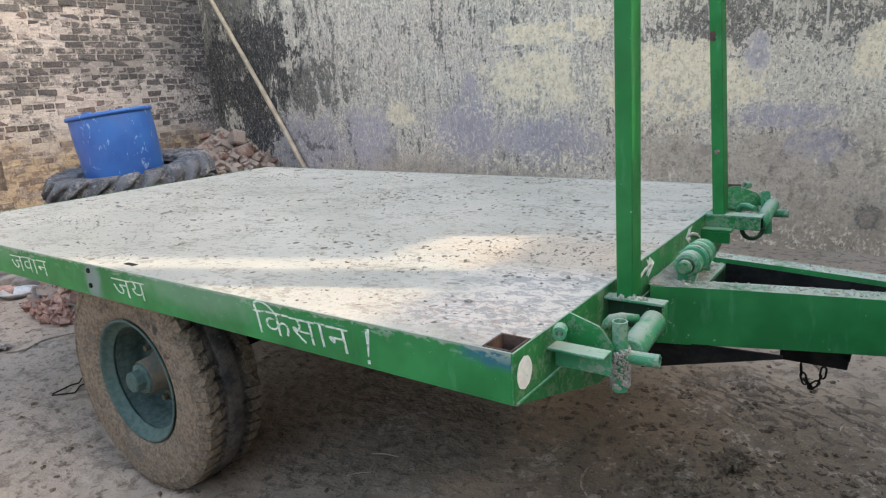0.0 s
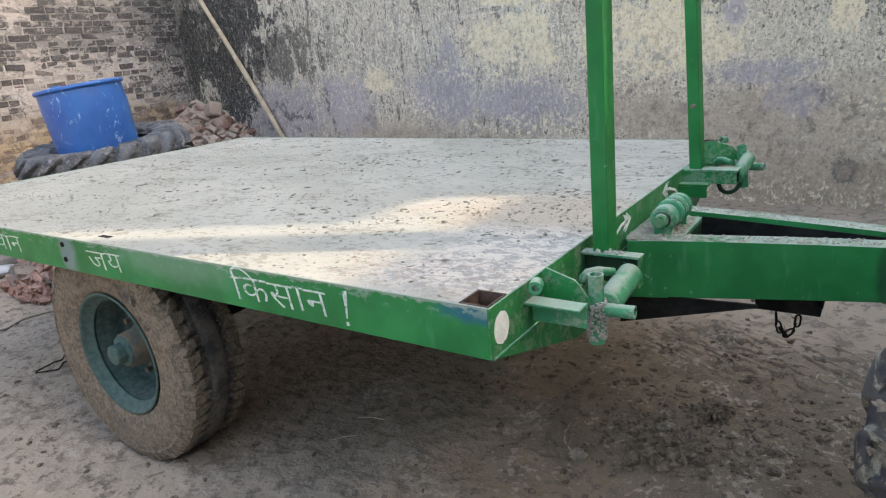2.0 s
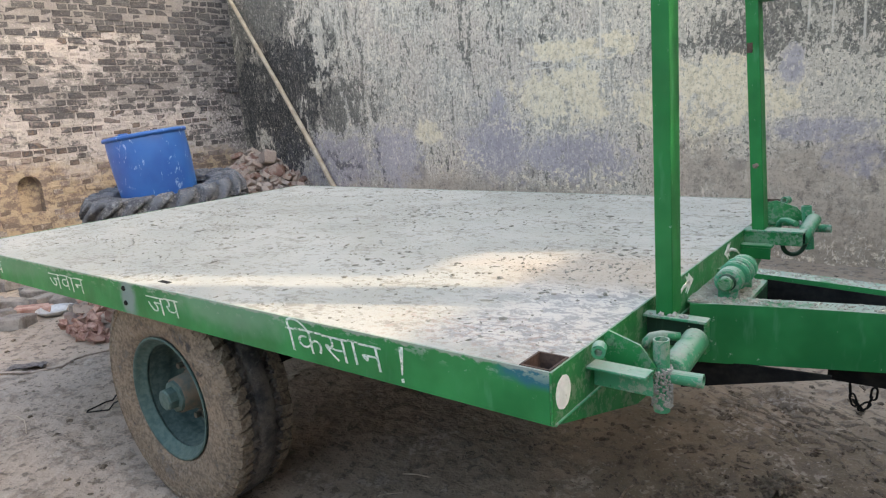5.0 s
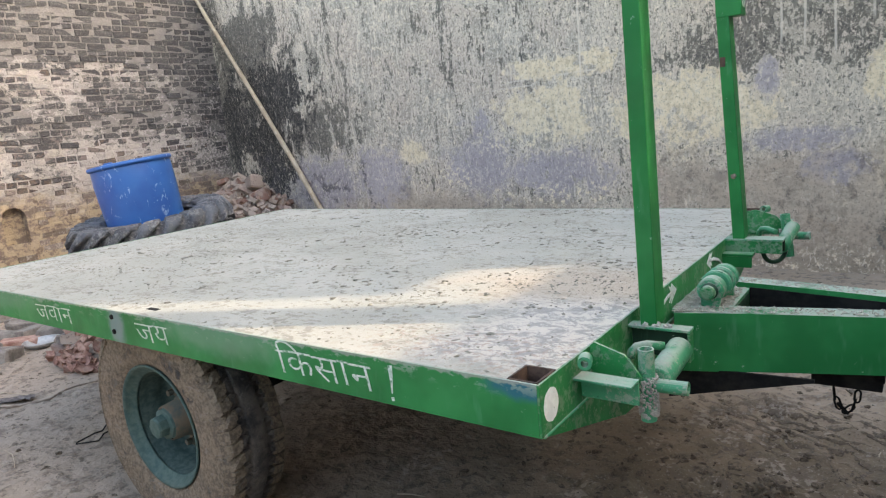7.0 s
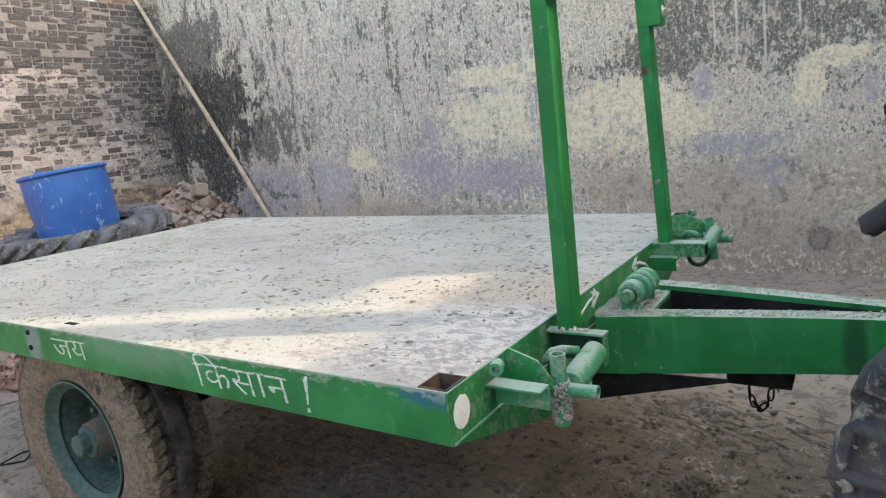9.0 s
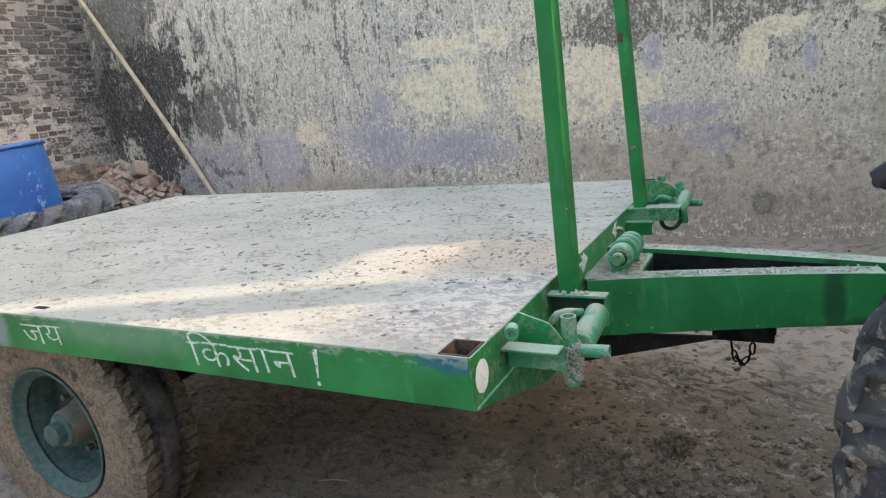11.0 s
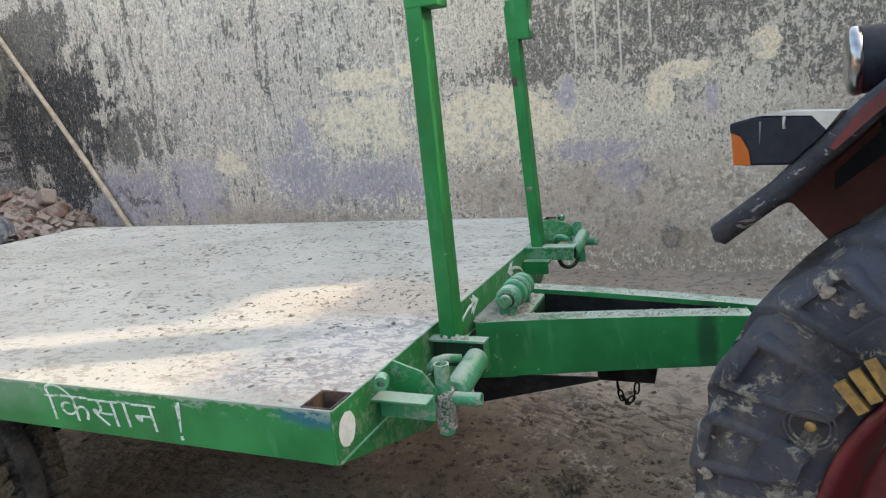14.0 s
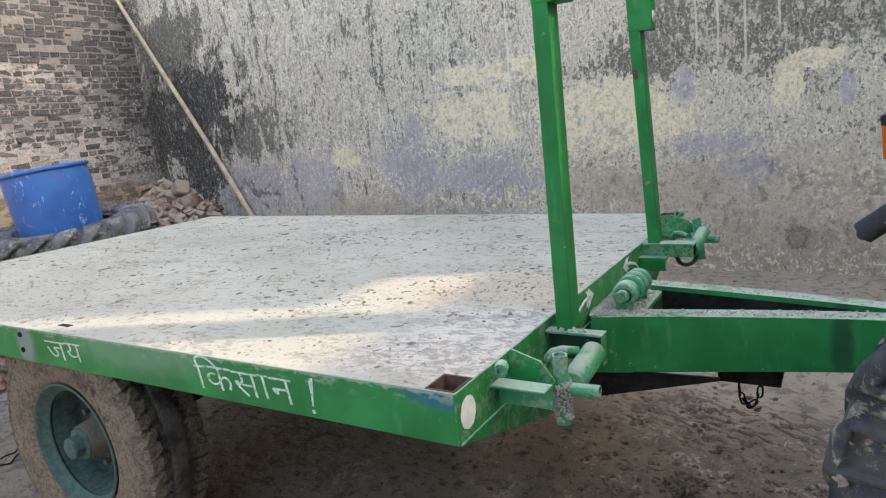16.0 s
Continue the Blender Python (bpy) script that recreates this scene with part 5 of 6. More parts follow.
lathe(bm, [(-0.075, TRIM_R - 0.056), (-0.085, TRIM_R - 0.07), (-0.06, TRIM_R - 0.13), (-0.02, 0.17), (-0.03, 0.10), (-0.08, 0.09), (-0.085, 0.0)], (0, 0, 0), (0, 1, 0), 48)
part("wheel_disc", bm, RED, rear_wheel)
# sidewall marks
def side_box(bm, ang, rad, du, dv, tilt, thick=0.006, off=-0.512):
    """A small plate on the near sidewall; du along the rim, dv outward."""
    c = Vector((math.cos(ang) * rad, off * TW, math.sin(ang) * rad))
    out, along = Vector((math.cos(ang), 0, math.sin(ang))), Vector((-math.sin(ang), 0, math.cos(ang)))
    e1 = along * math.cos(tilt) + out * math.sin(tilt)
    e2 = out * math.cos(tilt) - along * math.sin(tilt)
    vs = [bm.verts.new(c + e1 * a * du + e2 * b * dv + Vector((0, d * thick, 0))) for d in (-1, 1) for a, b in ((-1, -1), (1, -1), (1, 1), (-1, 1))]
    bm.faces.new(vs[:4])
    bm.faces.new(vs[4:][::-1])
    for i in range(4):
        j = (i + 1) % 4
        bm.faces.new((vs[j], vs[i], vs[i + 4], vs[j + 4]))


for ang, tilt in ((2.50, 0.25), (2.44, 0.25), (2.38, 0.25), (2.25, 0.25), (2.19, 0.25), (2.08, 0.25)):
    bm = bmesh.new()
    side_box(bm, ang, 0.510, 0.010, 0.030, tilt)
    part("sidewall_bar", bm, YELLOW, rear_wheel, "worn yellow raised bar")
rnd = random.Random(31)
for k in range(26):      # dried mud stuck on the near side
    ang, rad = rnd.uniform(1.7, 3.2), rnd.choice((0.66, 0.64, 0.61, 0.57))
    c = Vector((math.cos(ang) * rad, -0.500 * TW, math.sin(ang) * rad))
    bm = bmesh.new()
    bmesh.ops.create_icosphere(bm, subdivisions=2, radius=1.0)
    size = 0.003 + 0.008 * rnd.random() ** 2
    for v in bm.verts:
        v.co = c + Vector((v.co.x, v.co.y * 0.4, v.co.z)) * size * (1 + 1.5 * noise.noise(v.co * 2.6 + Vector((k * 3, 0, 0))))
    part("mud_lump", bm, CLOD, rear_wheel)
bm = bmesh.new()
a0 = 2.68
c = Vector((math.cos(a0) * 0.525, -0.5 * TW - 0.004, math.sin(a0) * 0.525))
for rr in (0.042, 0.033):
    sweep(bm, [c + Vector((math.cos(t) * rr, 0, math.sin(t) * rr)) for t in (2 * math.pi * k / 24 for k in range(24))], 0.0025, 6, True)
part("moulded_ring", bm, RUBBER_TRACTOR, rear_wheel)
bm = bmesh.new()
lathe(bm, [(0, 0.010), (0.004, 0.009), (0.004, 0)], c + Vector((0, 0.002, 0)), (0, -1, 0), 12)
part("yellow_dot", bm, YELLOW, rear_wheel)

# fender: its curve in the tractor's own plane (forward, up)
into = Matrix.Rotation(-YAW, 4, "Z")


def local(x, y, z):
    return into @ (Vector((x, y, z)) - WHEEL)


FY0, FY1 = -0.10, 0.30
line = [(-0.648, 1.259), (-0.54, 1.348), (-0.456, 1.434), (-0.405, 1.486), (-0.33, 1.55), (-0.22, 1.61), (0.0, 1.66), (0.3, 1.63)]
bm = bmesh.new()
prism(bm, [(x, z + 0.004) for x, z in line] + [(x, z - 0.004) for x, z in line[::-1]], "y", FY0, FY1)
bmesh.ops.translate(bm, verts=bm.verts, vec=(0, 0, -0.006))
fender = part("fender", bm, RED, tractor, "red sheet fender with a dark scuffed edge")
bm = bmesh.new()
sweep(bm, [(x - 0.004, FY0, z) for x, z in line], 0.022, 14)
part("fender_edge", bm, TRIM, fender, "thick scuffed black edge")
bm = bmesh.new()
prism(bm, [(-0.464, 1.424), (-0.42, 1.486), (-0.36, 1.542), (-0.26, 1.606), (-0.26, 1.578), (-0.35, 1.522), (-0.405, 1.470), (-0.456, 1.420)], "y", FY0 - 0.0245, FY0 - 0.0225)
part("fender_lip", bm, RED, fender, "red paint showing on the scuffed edge")
bm = bmesh.new()
sweep(bm, [(line[0][0], y, line[0][1]) for y in (FY0 - 0.012, FY1)], 0.012, 14)
part("fender_tail", bm, TRIM, fender)
bm = bmesh.new()
prism(bm, [(-0.640, 1.252), (-0.617, 1.263), (-0.606, 1.262), (-0.527, 1.176), (-0.36, 1.0), (0.3, 0.9), (line[-1][0], line[-1][1] - 0.02)] + [(x, z - 0.006) for x, z in line[-2:0:-1]], "y", FY1 - 0.012, FY1 - 0.004)
part("fender_skirt", bm, RED_SHADED, fender, "red inner panel with shade put into its colour")
# added sheet; the shade below the fender is put into its black
bm = bmesh.new()
under = line[1:]
prism(bm, [(x + 0.02, z - 0.012) for x, z in under] + [(x + 0.02, z - 0.055 - 0.10 * k / len(under)) for k, (x, z) in list(enumerate(under))[::-1]], "y", FY1 - 0.020, FY1 - 0.014)
part("fender_shade", bm, BLACK_PLASTIC, fender, "black sheet standing in for shade under the fender")
# indicator on the fender
a, b = local(0.770, 0.285, 1.395), local(0.901, 0.285, 1.478)
bm = bmesh.new()
prism(bm, [(a.x + 0.020, a.z), (a.x + 0.105, a.z), (b.x + 0.03, b.z - 0.03), (b.x + 0.05, b.z), (a.x + 0.045, b.z + 0.004), (a.x, b.z - 0.006), (a.x + 0.004, b.z - 0.022)], "y", FY0 - 0.02, FY0 + 0.055)
bmesh.ops.bevel(bm, geom=list(bm.edges), offset=0.005, segments=2, affect="EDGES", profile=0.5)
indicator = part("indicator", bm, BLACK_PLASTIC, tractor, "black turn indicator with amber lens")
bm = bmesh.new()
prism(bm, [(a.x + 0.010, a.z + 0.002), (a.x + 0.040, a.z + 0.001), (a.x + 0.036, a.z + 0.028), (a.x + 0.022, b.z - 0.030), (a.x + 0.006, b.z - 0.022)], "y", FY0 - 0.0225, FY0 + 0.050)
part("lens", bm, lens_material(), indicator, "ribbed amber lens")
# added pale plate; the sky's sheen on the top is put into its colour
bm = bmesh.new()
prism(bm, [(a.x + 0.050, b.z + 0.006), (a.x + 0.085, b.z + 0.011), (b.x + 0.056, b.z + 0.006), (b.x + 0.034, b.z - 0.024), (b.x + 0.012, b.z + 0.001)], "y", FY0 - 0.0215, FY0 + 0.050)
part("cover", bm, SHEEN_AND_DRIP, indicator, "top cover with sky sheen in its pale colour")
# seam of the housing; the edge's highlight is put into its grey
bm = bmesh.new()
sweep(bm, [(a.x + 0.054, FY0 - 0.0205, a.z + 0.040), (a.x + 0.055, FY0 - 0.0205, b.z - 0.004)], [0.0008, 0.0022], 6)
part("seam", bm, EDGE_SHEEN, indicator)
bm = bmesh.new()
sweep(bm, [(a.x + 0.094, FY0 - 0.0205, b.z + 0.002), (a.x + 0.093, FY0 - 0.0210, b.z - 0.010), (a.x + 0.094, FY0 - 0.0205, b.z - 0.019)], [0.0030, 0.0024, 0.0028], 8)
part("bird_dropping", bm, SHEEN_AND_DRIP, indicator, "dried pale drip")
# round work lamp above
lc = local(0.985, 0.30, 1.565)
bm = bmesh.new()
lathe(bm, [(-0.034, 0.0), (-0.034, 0.046), (-0.030, 0.056), (-0.024, 0.060), (-0.014, 0.060), (-0.012, 0.057)], lc, (1, 0.25, 0.05), 32)
lamp = part("work_lamp", bm, CHROME, tractor, "round work lamp with a chrome bezel")
bm = bmesh.new()
lathe(bm, [(-0.012, 0.058), (0.02, 0.057), (0.05, 0.046), (0.070, 0.024), (0.075, 0.0)], lc, (1, 0.25, 0.05), 32)
part("lamp_shell", bm, BLACK_PLASTIC, lamp)
bm = bmesh.new()
sweep(bm, [lc + Vector((0.03, 0, -0.045)), lc + Vector((0.035, 0, -0.12))], 0.010, 10)
part("lamp_stem", bm, BLACK_PLASTIC, lamp)
# the rest of the rear axle and body
bm = bmesh.new()
lathe(bm, [(0, 0), (0, 0.11), (0.5, 0.14), (1.0, 0.14), (1.3, 0.11), (1.3, 0)], (0, 0.12, TR), (0, 1, 0), 20)
part("axle_housing", bm, BLACK_STEEL, tractor)
bm = bmesh.new()
prism(bm, [(0.1, 0.62), (2.15, 0.66), (2.25, 0.80), (2.20, 1.16), (2.05, 1.24), (1.0, 1.34), (0.85, 1.30), (0.70, 0.98), (0.1, 0.95)], "y", 0.55, 0.95)
bmesh.ops.bevel(bm, geom=list(bm.edges), offset=0.05, segments=3, affect="EDGES", profile=0.5)
part("body", bm, RED, tractor)
bm = bmesh.new()
box(bm, -0.22, 0.2, 0.66, 0.84, 0.66, 0.78, 0.01)
part("hitch", bm, BLACK_STEEL, tractor)


# ---------------------------------------------------------------- corner of the yard
def brick_mesh(name, seed, sx, sy, sz, rough, material):
    """A brick with chipped corners."""
    rnd = random.Random(seed)
    bm = bmesh.new()
    box(bm, -sx / 2, sx / 2, -sy / 2, sy / 2, -sz / 2, sz / 2)
    bmesh.ops.bevel(bm, geom=list(bm.edges), offset=min(sx, sy, sz) * 0.10, segments=1, affect="EDGES", profile=0.5)
    for v in bm.verts:
        v.co += Vector((rnd.uniform(-1, 1), rnd.uniform(-1, 1), rnd.uniform(-1, 1))) * rough
    return mesh_of(name, bm, material)


# brick heap in the corner
HEAP = Vector((-6.75, 4.35, 0))
heap = thing("brick_heap", HEAP, "heap of broken reddish bricks in the yard corner", "rubble")
shapes = [brick_mesh("brick", 100 + k, *s, 0.010, RUBBLE) for k, s in enumerate(((0.20, 0.10, 0.065), (0.13, 0.10, 0.065), (0.10, 0.09, 0.065), (0.16, 0.10, 0.06), (0.08, 0.07, 0.055), (0.12, 0.075, 0.06), (0.24, 0.17, 0.16)))]
red_shapes = [brick_mesh("brick", 140 + k, *s, 0.012, RED_RUBBLE) for k, s in enumerate(((0.07, 0.05, 0.04), (0.05, 0.04, 0.035), (0.085, 0.06, 0.045), (0.035, 0.03, 0.03)))]
rnd = random.Random(7)


def heap_height(x, y, tall, rx, ry):
    d = math.hypot(x / rx, y / ry)
    return tall * max(0.0, 1 - d ** 1.25)


bm = bmesh.new()
grid = [[bm.verts.new((x, y, heap_height(x, y, 1.02, 1.15, 1.15) - 0.05 + 0.03 * noise.noise(Vector((x * 5, y * 5, 0))))) for x in np.linspace(-1.15, 1.2, 20)] for y in np.linspace(-1.2, 0.62, 18)]
for j in range(17):
    for i in range(19):
        bm.faces.new((grid[j][i], grid[j][i + 1], grid[j + 1][i + 1], grid[j + 1][i]))
part("heap_core", bm, RUBBLE, heap)
for k in range(420):
    x, y = rnd.gauss(0.15, 0.5), rnd.gauss(-0.3, 0.4)
    if math.hypot(x, y) > 1.12 or y > 0.58:
        continue
    b = new("brick", shapes[int(rnd.random() * 6)])
    b.parent = heap
    b.location = (x, y, heap_height(x, y, 1.02, 1.15, 1.15) + rnd.uniform(-0.01, 0.06))
    b.rotation_euler = (rnd.uniform(-0.7, 0.7), rnd.uniform(-0.7, 0.7), rnd.uniform(0, 6.28))
for x, y, s, z in ((0.32, -0.05, 6, 0.98), (0.42, -0.05, 6, 0.80), (-0.25, -0.1, 3, 1.02)):
    b = new("brick", shapes[s])
    b.parent = heap
    b.location = (x, y, z)
    b.rotation_euler = (0.25, 0.3, x * 9)

# rubble mound under the old tyre
MOUND = Vector((-4.45, 1.58, 0))
mound = thing("rubble_mound", MOUND, "low mound of brick rubble behind the trailer", "rubble")
bm = bmesh.new()
grid = [[bm.verts.new((x, y, heap_height(x, y, 0.80, 0.85, 0.72) * 0.9 - 0.02 + 0.03 * noise.noise(Vector((x * 5, y * 5, 4))))) for x in np.linspace(-0.86, 0.8, 18)] for y in np.linspace(-0.74, 0.74, 18)]
for j in range(17):
    for i in range(17):
        bm.faces.new((grid[j][i], grid[j][i + 1], grid[j + 1][i + 1], grid[j + 1][i]))
part("mound_core", bm, CLOD, mound)
for k in range(150):
    x, y = rnd.uniform(-0.85, 0.7), rnd.uniform(-0.62, 0.7)
    if math.hypot(x / 0.85, y / 0.72) > 1.0 or math.hypot(x, y) < 0.25:
        continue
    b = new("brick", shapes[int(rnd.random() * 6)])
    b.parent = mound
    b.location = (x, y, heap_height(x, y, 0.80, 0.85, 0.72) * 0.9 - 0.015)
    b.rotation_euler = (rnd.uniform(-0.6, 0.6), rnd.uniform(-0.6, 0.6), rnd.uniform(0, 6.28))

for k in range(90):      # freshly broken red pieces at the mound's foot
    x, y = rnd.gauss(0.12, 0.17), rnd.uniform(-0.74, -0.42)
    b = new("brick", red_shapes[int(rnd.random() * 4)])
    b.parent = mound
    b.location = (x, y, max(0.02, heap_height(x, y, 0.80, 0.85, 0.72) * 0.9) + rnd.uniform(-0.01, 0.03))
    b.rotation_euler = (rnd.uniform(-0.9, 0.9), rnd.uniform(-0.9, 0.9), rnd.uniform(0, 6.28))

# old tractor tyre lying on the mound, the blue drum standing in it; both tip to one side
TIP = Matrix.Rotation(radians(-6.5), 4, Vector((-0.6, 0.8, 0)))
TYRE_AT = Vector((-4.312, 1.615, 0.905))
old = new("old_tyre", mesh_of("old_tyre", tractor_tyre(0.592, 0.25, 0.36), RUBBER_OLD))
lugs_round(old, 20, 0.592, 0.25, RUBBER_OLD, 2.3)
old.matrix_world = Matrix.Translation(TYRE_AT + Vector((0.02, 0.02, 0.0))) @ TIP @ Matrix.Rotation(radians(6), 4, Vector((0.45, 0.9, 0))) @ Matrix.Rotation(radians(90), 4, "X")
tagged(old, "old grey tractor tyre lying flat on rubble", "tyre")
drum = thing("plastic_drum", TYRE_AT, "blue plastic drum standing in an old tyre", "drum")
drum.matrix_world = Matrix.Translation(TYRE_AT - Vector((0, 0, 0.028))) @ TIP
bm = bmesh.new()
R = 0.295
lathe(bm, [(-0.16, 0.0), (-0.14, R - 0.045), (-0.11, R - 0.025), (0.10, R - 0.012), (0.30, R - 0.004), (0.42, R), (0.53, R - 0.003), (0.56, R - 0.008)], (0, 0, 0), (0, 0, 1), 56)
part("body", bm, BLUE, drum)
bm = bmesh.new()
lathe(bm, [(0.548, R - 0.006), (0.550, R + 0.010), (0.560, R + 0.015), (0.575, R + 0.013), (0.580, R), (0.574, R - 0.02), (0.568, R - 0.06), (0.568, 0)], (0, 0, 0), (0, 0, 1), 56)
part("lid", bm, BLUE, drum)
bm = bmesh.new()
lathe(bm, [(0.568, 0.035), (0.592, 0.035), (0.596, 0.030), (0.596, 0)], (0.02, -0.18, 0), (0, 0, 1), 16)
part("bung", bm, BLUE, drum)

# bamboo pole leaning into the corner
bm = bmesh.new()
foot, head = Vector((-5.62, WALL_Y - 0.06, 0.02)), Vector((-7.90, WALL_Y - 0.17, 3.76))
pts, rad = [], []
for k in range(25):
    u = k / 24
    pts.append(foot.lerp(head, u) + Vector((0.02 * math.sin(5 * u), 0, 0.015 * math.sin(4 * u))))
    rad.append((0.034 - 0.010 * u) * (1.10 if k % 3 == 0 else 1.0))
sweep(bm, pts, rad, 12)
single("bamboo_pole", bm, BAMBOO, "long bamboo pole leaning against the plastered wall", "pole")


# ---------------------------------------------------------------- bricks of the left wall
WALL_BRICKS = [brick_mesh("brick", 300 + k, 0.05, w, 0.066, 0.008, BRICK) for k, w in enumerate((0.222, 0.222, 0.108, 0.218, 0.106))]
rnd = random.Random(11)
count, verts, faces = 0, [], []
for row in range(45):
    z = 0.03 + row * 0.0785
    y = 1.0 - (0.06 if row % 2 else 0.0)
    while y < WALL_Y - 0.05:
        head = rnd.random() < 0.35 or row % 4 == 3
        w = 0.112 if head else 0.228
        yc, out = y + w / 2, rnd.uniform(-0.026, -0.013)
        y += w + 0.012
        if rnd.random() < 0.06 or (abs(yc - NICHE_Y) < NICHE_W + 0.10 and NICHE_Z - 0.04 < z < NICHE_SPRING + 0.17):
            continue
        m = pose(WALL_X + out, yc, z + rnd.uniform(-0.004, 0.004), rnd.uniform(-2, 2), 0, rnd.uniform(-2.5, 2.5))
        me = WALL_BRICKS[rnd.choice((2, 4)) if head else rnd.choice((0, 1, 3))]
        if 1.0 < z < 2.2 and 2.2 < yc < WALL_Y and count < 300:
            b = new("brick", me)
            b.parent = wall_left
            b.matrix_basis = m
            count += 1
        else:
            start = len(verts)
            verts += [tuple(m @ v.co) for v in me.vertices]
            faces += [tuple(start + i for i in p.vertices) for p in me.polygons]
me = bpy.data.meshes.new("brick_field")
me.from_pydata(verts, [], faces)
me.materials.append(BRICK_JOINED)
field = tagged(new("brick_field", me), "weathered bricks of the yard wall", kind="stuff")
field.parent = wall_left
# a few loose bricks on top of the wall, above the shade
top = thing("loose_bricks", (WALL_X - 0.15, 4.7, 3.53), "loose orange bricks stacked on the wall top", "bricks")
for row in range(3):
    for k in range(4 - row):
        b = new("brick", shapes[0])
        b.parent = top
        b.location = (0.02 * k, -0.25 + 0.19 * k + 0.06 * row, 0.034 + 0.066 * row)
        b.rotation_euler = (0, 0, 1.5 + 0.05 * k)


# ---------------------------------------------------------------- litter on the deck and the ground
def scatter(name, places, material, label, category, seed, flat=0.5, fine=False, rough=0.35):
    """Many small uneven lumps in one mesh; places: (x, y, z, size, stretch)."""
    rnd = random.Random(seed)
    if fine:
        ball = bmesh.new()
        bmesh.ops.create_icosphere(ball, subdivisions=2, radius=1.0)
        unit = [v.co.copy() for v in ball.verts]
        tris = [tuple(v.index for v in f.verts) for f in ball.faces]
        ball.free()
    else:
        unit = [Vector(v).normalized() for v in ((0, 0, 1), (0.94, 0, 0.33), (-0.47, 0.82, 0.33), (-0.47, -0.82, 0.33), (0.5, 0.85, -0.3), (-0.95, 0, -0.3), (0.5, -0.85, -0.3), (0, 0, -1))]
        tris = ((0, 1, 2), (0, 2, 3), (0, 3, 1), (1, 4, 2), (2, 5, 3), (3, 6, 1), (2, 4, 5), (3, 5, 6), (1, 6, 4), (7, 5, 4), (7, 6, 5), (7, 4, 6))
    verts, faces = [], []
    for x, y, z, size, stretch in places:
        turn = rnd.uniform(0, 6.28)
        c, s = math.cos(turn), math.sin(turn)
        start = len(verts)
        for u in unit:
            k = size * (1 + 0.9 * noise.noise(u * 1.6 + Vector((x * 37, y * 41, size * 900)))) if fine else size * rnd.uniform(1 - rough, 1 + rough)
            px, py = u.x * k * stretch, u.y * k / max(1.0, stretch * 0.6)
            verts.append((x + px * c - py * s, y + px * s + py * c, z + u.z * k * flat + size * flat * 0.5))
        faces += [tuple(start + i for i in t) for t in tris]
    me = bpy.data.meshes.new(name)
    me.from_pydata(verts, [], faces)
    me.materials.append(material)
    return tagged(new(name, me), label, category, kind="stuff")


rnd = random.Random(21)
places = []
while len(places) < 7000:
    x, y = rnd.uniform(-LENGTH + 0.03, -0.02), rnd.uniform(0.02, WIDTH - 0.03)
    patchy = noise.noise(Vector((x * 2.2, y * 3.4, 7))) + 0.5 * noise.noise(Vector((x * 6, y * 9, 2)))
    near_post = math.exp(-((x + 0.25) / 0.35) ** 2 - ((y - 0.85) / 0.3) ** 2)
    if rnd.random() > 0.05 + 0.95 * max(0, patchy) + 0.5 * near_post or (x > -0.1 and (y < 0.1 or y > WIDTH - 0.1)):
        continue
    size = 0.0008 + 0.0050 * rnd.random() ** 5 + (0.0012 * rnd.random() if near_post > 0.4 else 0)
    places.append((x, y, TOP, size, rnd.choice((1, 1.1, 1.4, 2.0))))
scatter("deck_crumbs", places, FLAKE, "dry dung crumbs and chaff strewn on the deck", "litter", 3, 0.55, False, 0.6)
lumps = []
for cx, cy, n, spread_by in ((-0.20, 0.86, 22, 0.16), (-0.33, 0.52, 8, 0.03), (-0.62, 0.43, 6, 0.03), (-0.15, 0.56, 7, 0.04), (-1.9, 1.55, 9, 0.06), (-2.2, 0.95, 7, 0.08), (-1.2, 1.7, 8, 0.1), (-1.5, 1.2, 12, 0.25), (-0.7, 1.5, 10, 0.3)):
    for k in range(n):
        x, y = min(rnd.gauss(cx, spread_by), -0.03), rnd.gauss(cy, spread_by * 0.7)
        lumps.append((x, y, TOP, rnd.uniform(0.002, 0.007), rnd.choice((1, 1.3, 1.8))))
while len(lumps) < 760:      # flat clots trodden into rows
    x, y = rnd.uniform(-LENGTH + 0.1, -0.05), rnd.uniform(0.1, WIDTH - 0.05)
    if rnd.random() < max(0.02, noise.noise(Vector((x * 1.6, y * 4.5, 9))) + 0.6 * noise.noise(Vector((x * 5, y * 11, 4)))) * (0.4 if y < 0.5 else 1.0):
        lumps.append((x, y, TOP - 0.001, 0.0022 + 0.0075 * rnd.random() ** 2.5, rnd.choice((1.2, 1.6, 2.2))))
scatter("deck_lumps", lumps, FLAKE, "small mud lumps on the deck", "litter", 4, 0.45, True)
places = []
for k in range(3600):      # crumbs on the drawbar's upper faces and hinge bed
    if k % 3 == 0:
        x, y, z = rnd.uniform(0.01, 0.160), rnd.uniform(0.90, 1.20), 0.864
    else:
        u, far = rnd.random() ** (2.2 if k % 3 == 2 else 1.2), k % 3 == 1
        x = 0.03 + u * 0.8
        y = (0.842 + u * 0.170 if not far else 1.258 - u * 0.150) + rnd.uniform(-0.03, 0.03)
        z = 0.880 + 0.004 * math.sin(math.pi * u)
    places.append((x, y, z - 0.001, (0.002 + 0.008 * rnd.random() ** 2.5) if k % 3 == 0 else 0.001 + 0.005 * rnd.random() ** 3, rnd.choice((1, 1.4))))
scatter("drawbar_crumbs", places, TAN_DUST, "mud crumbs lying on the drawbar", "litter", 5, 0.6)
places = []
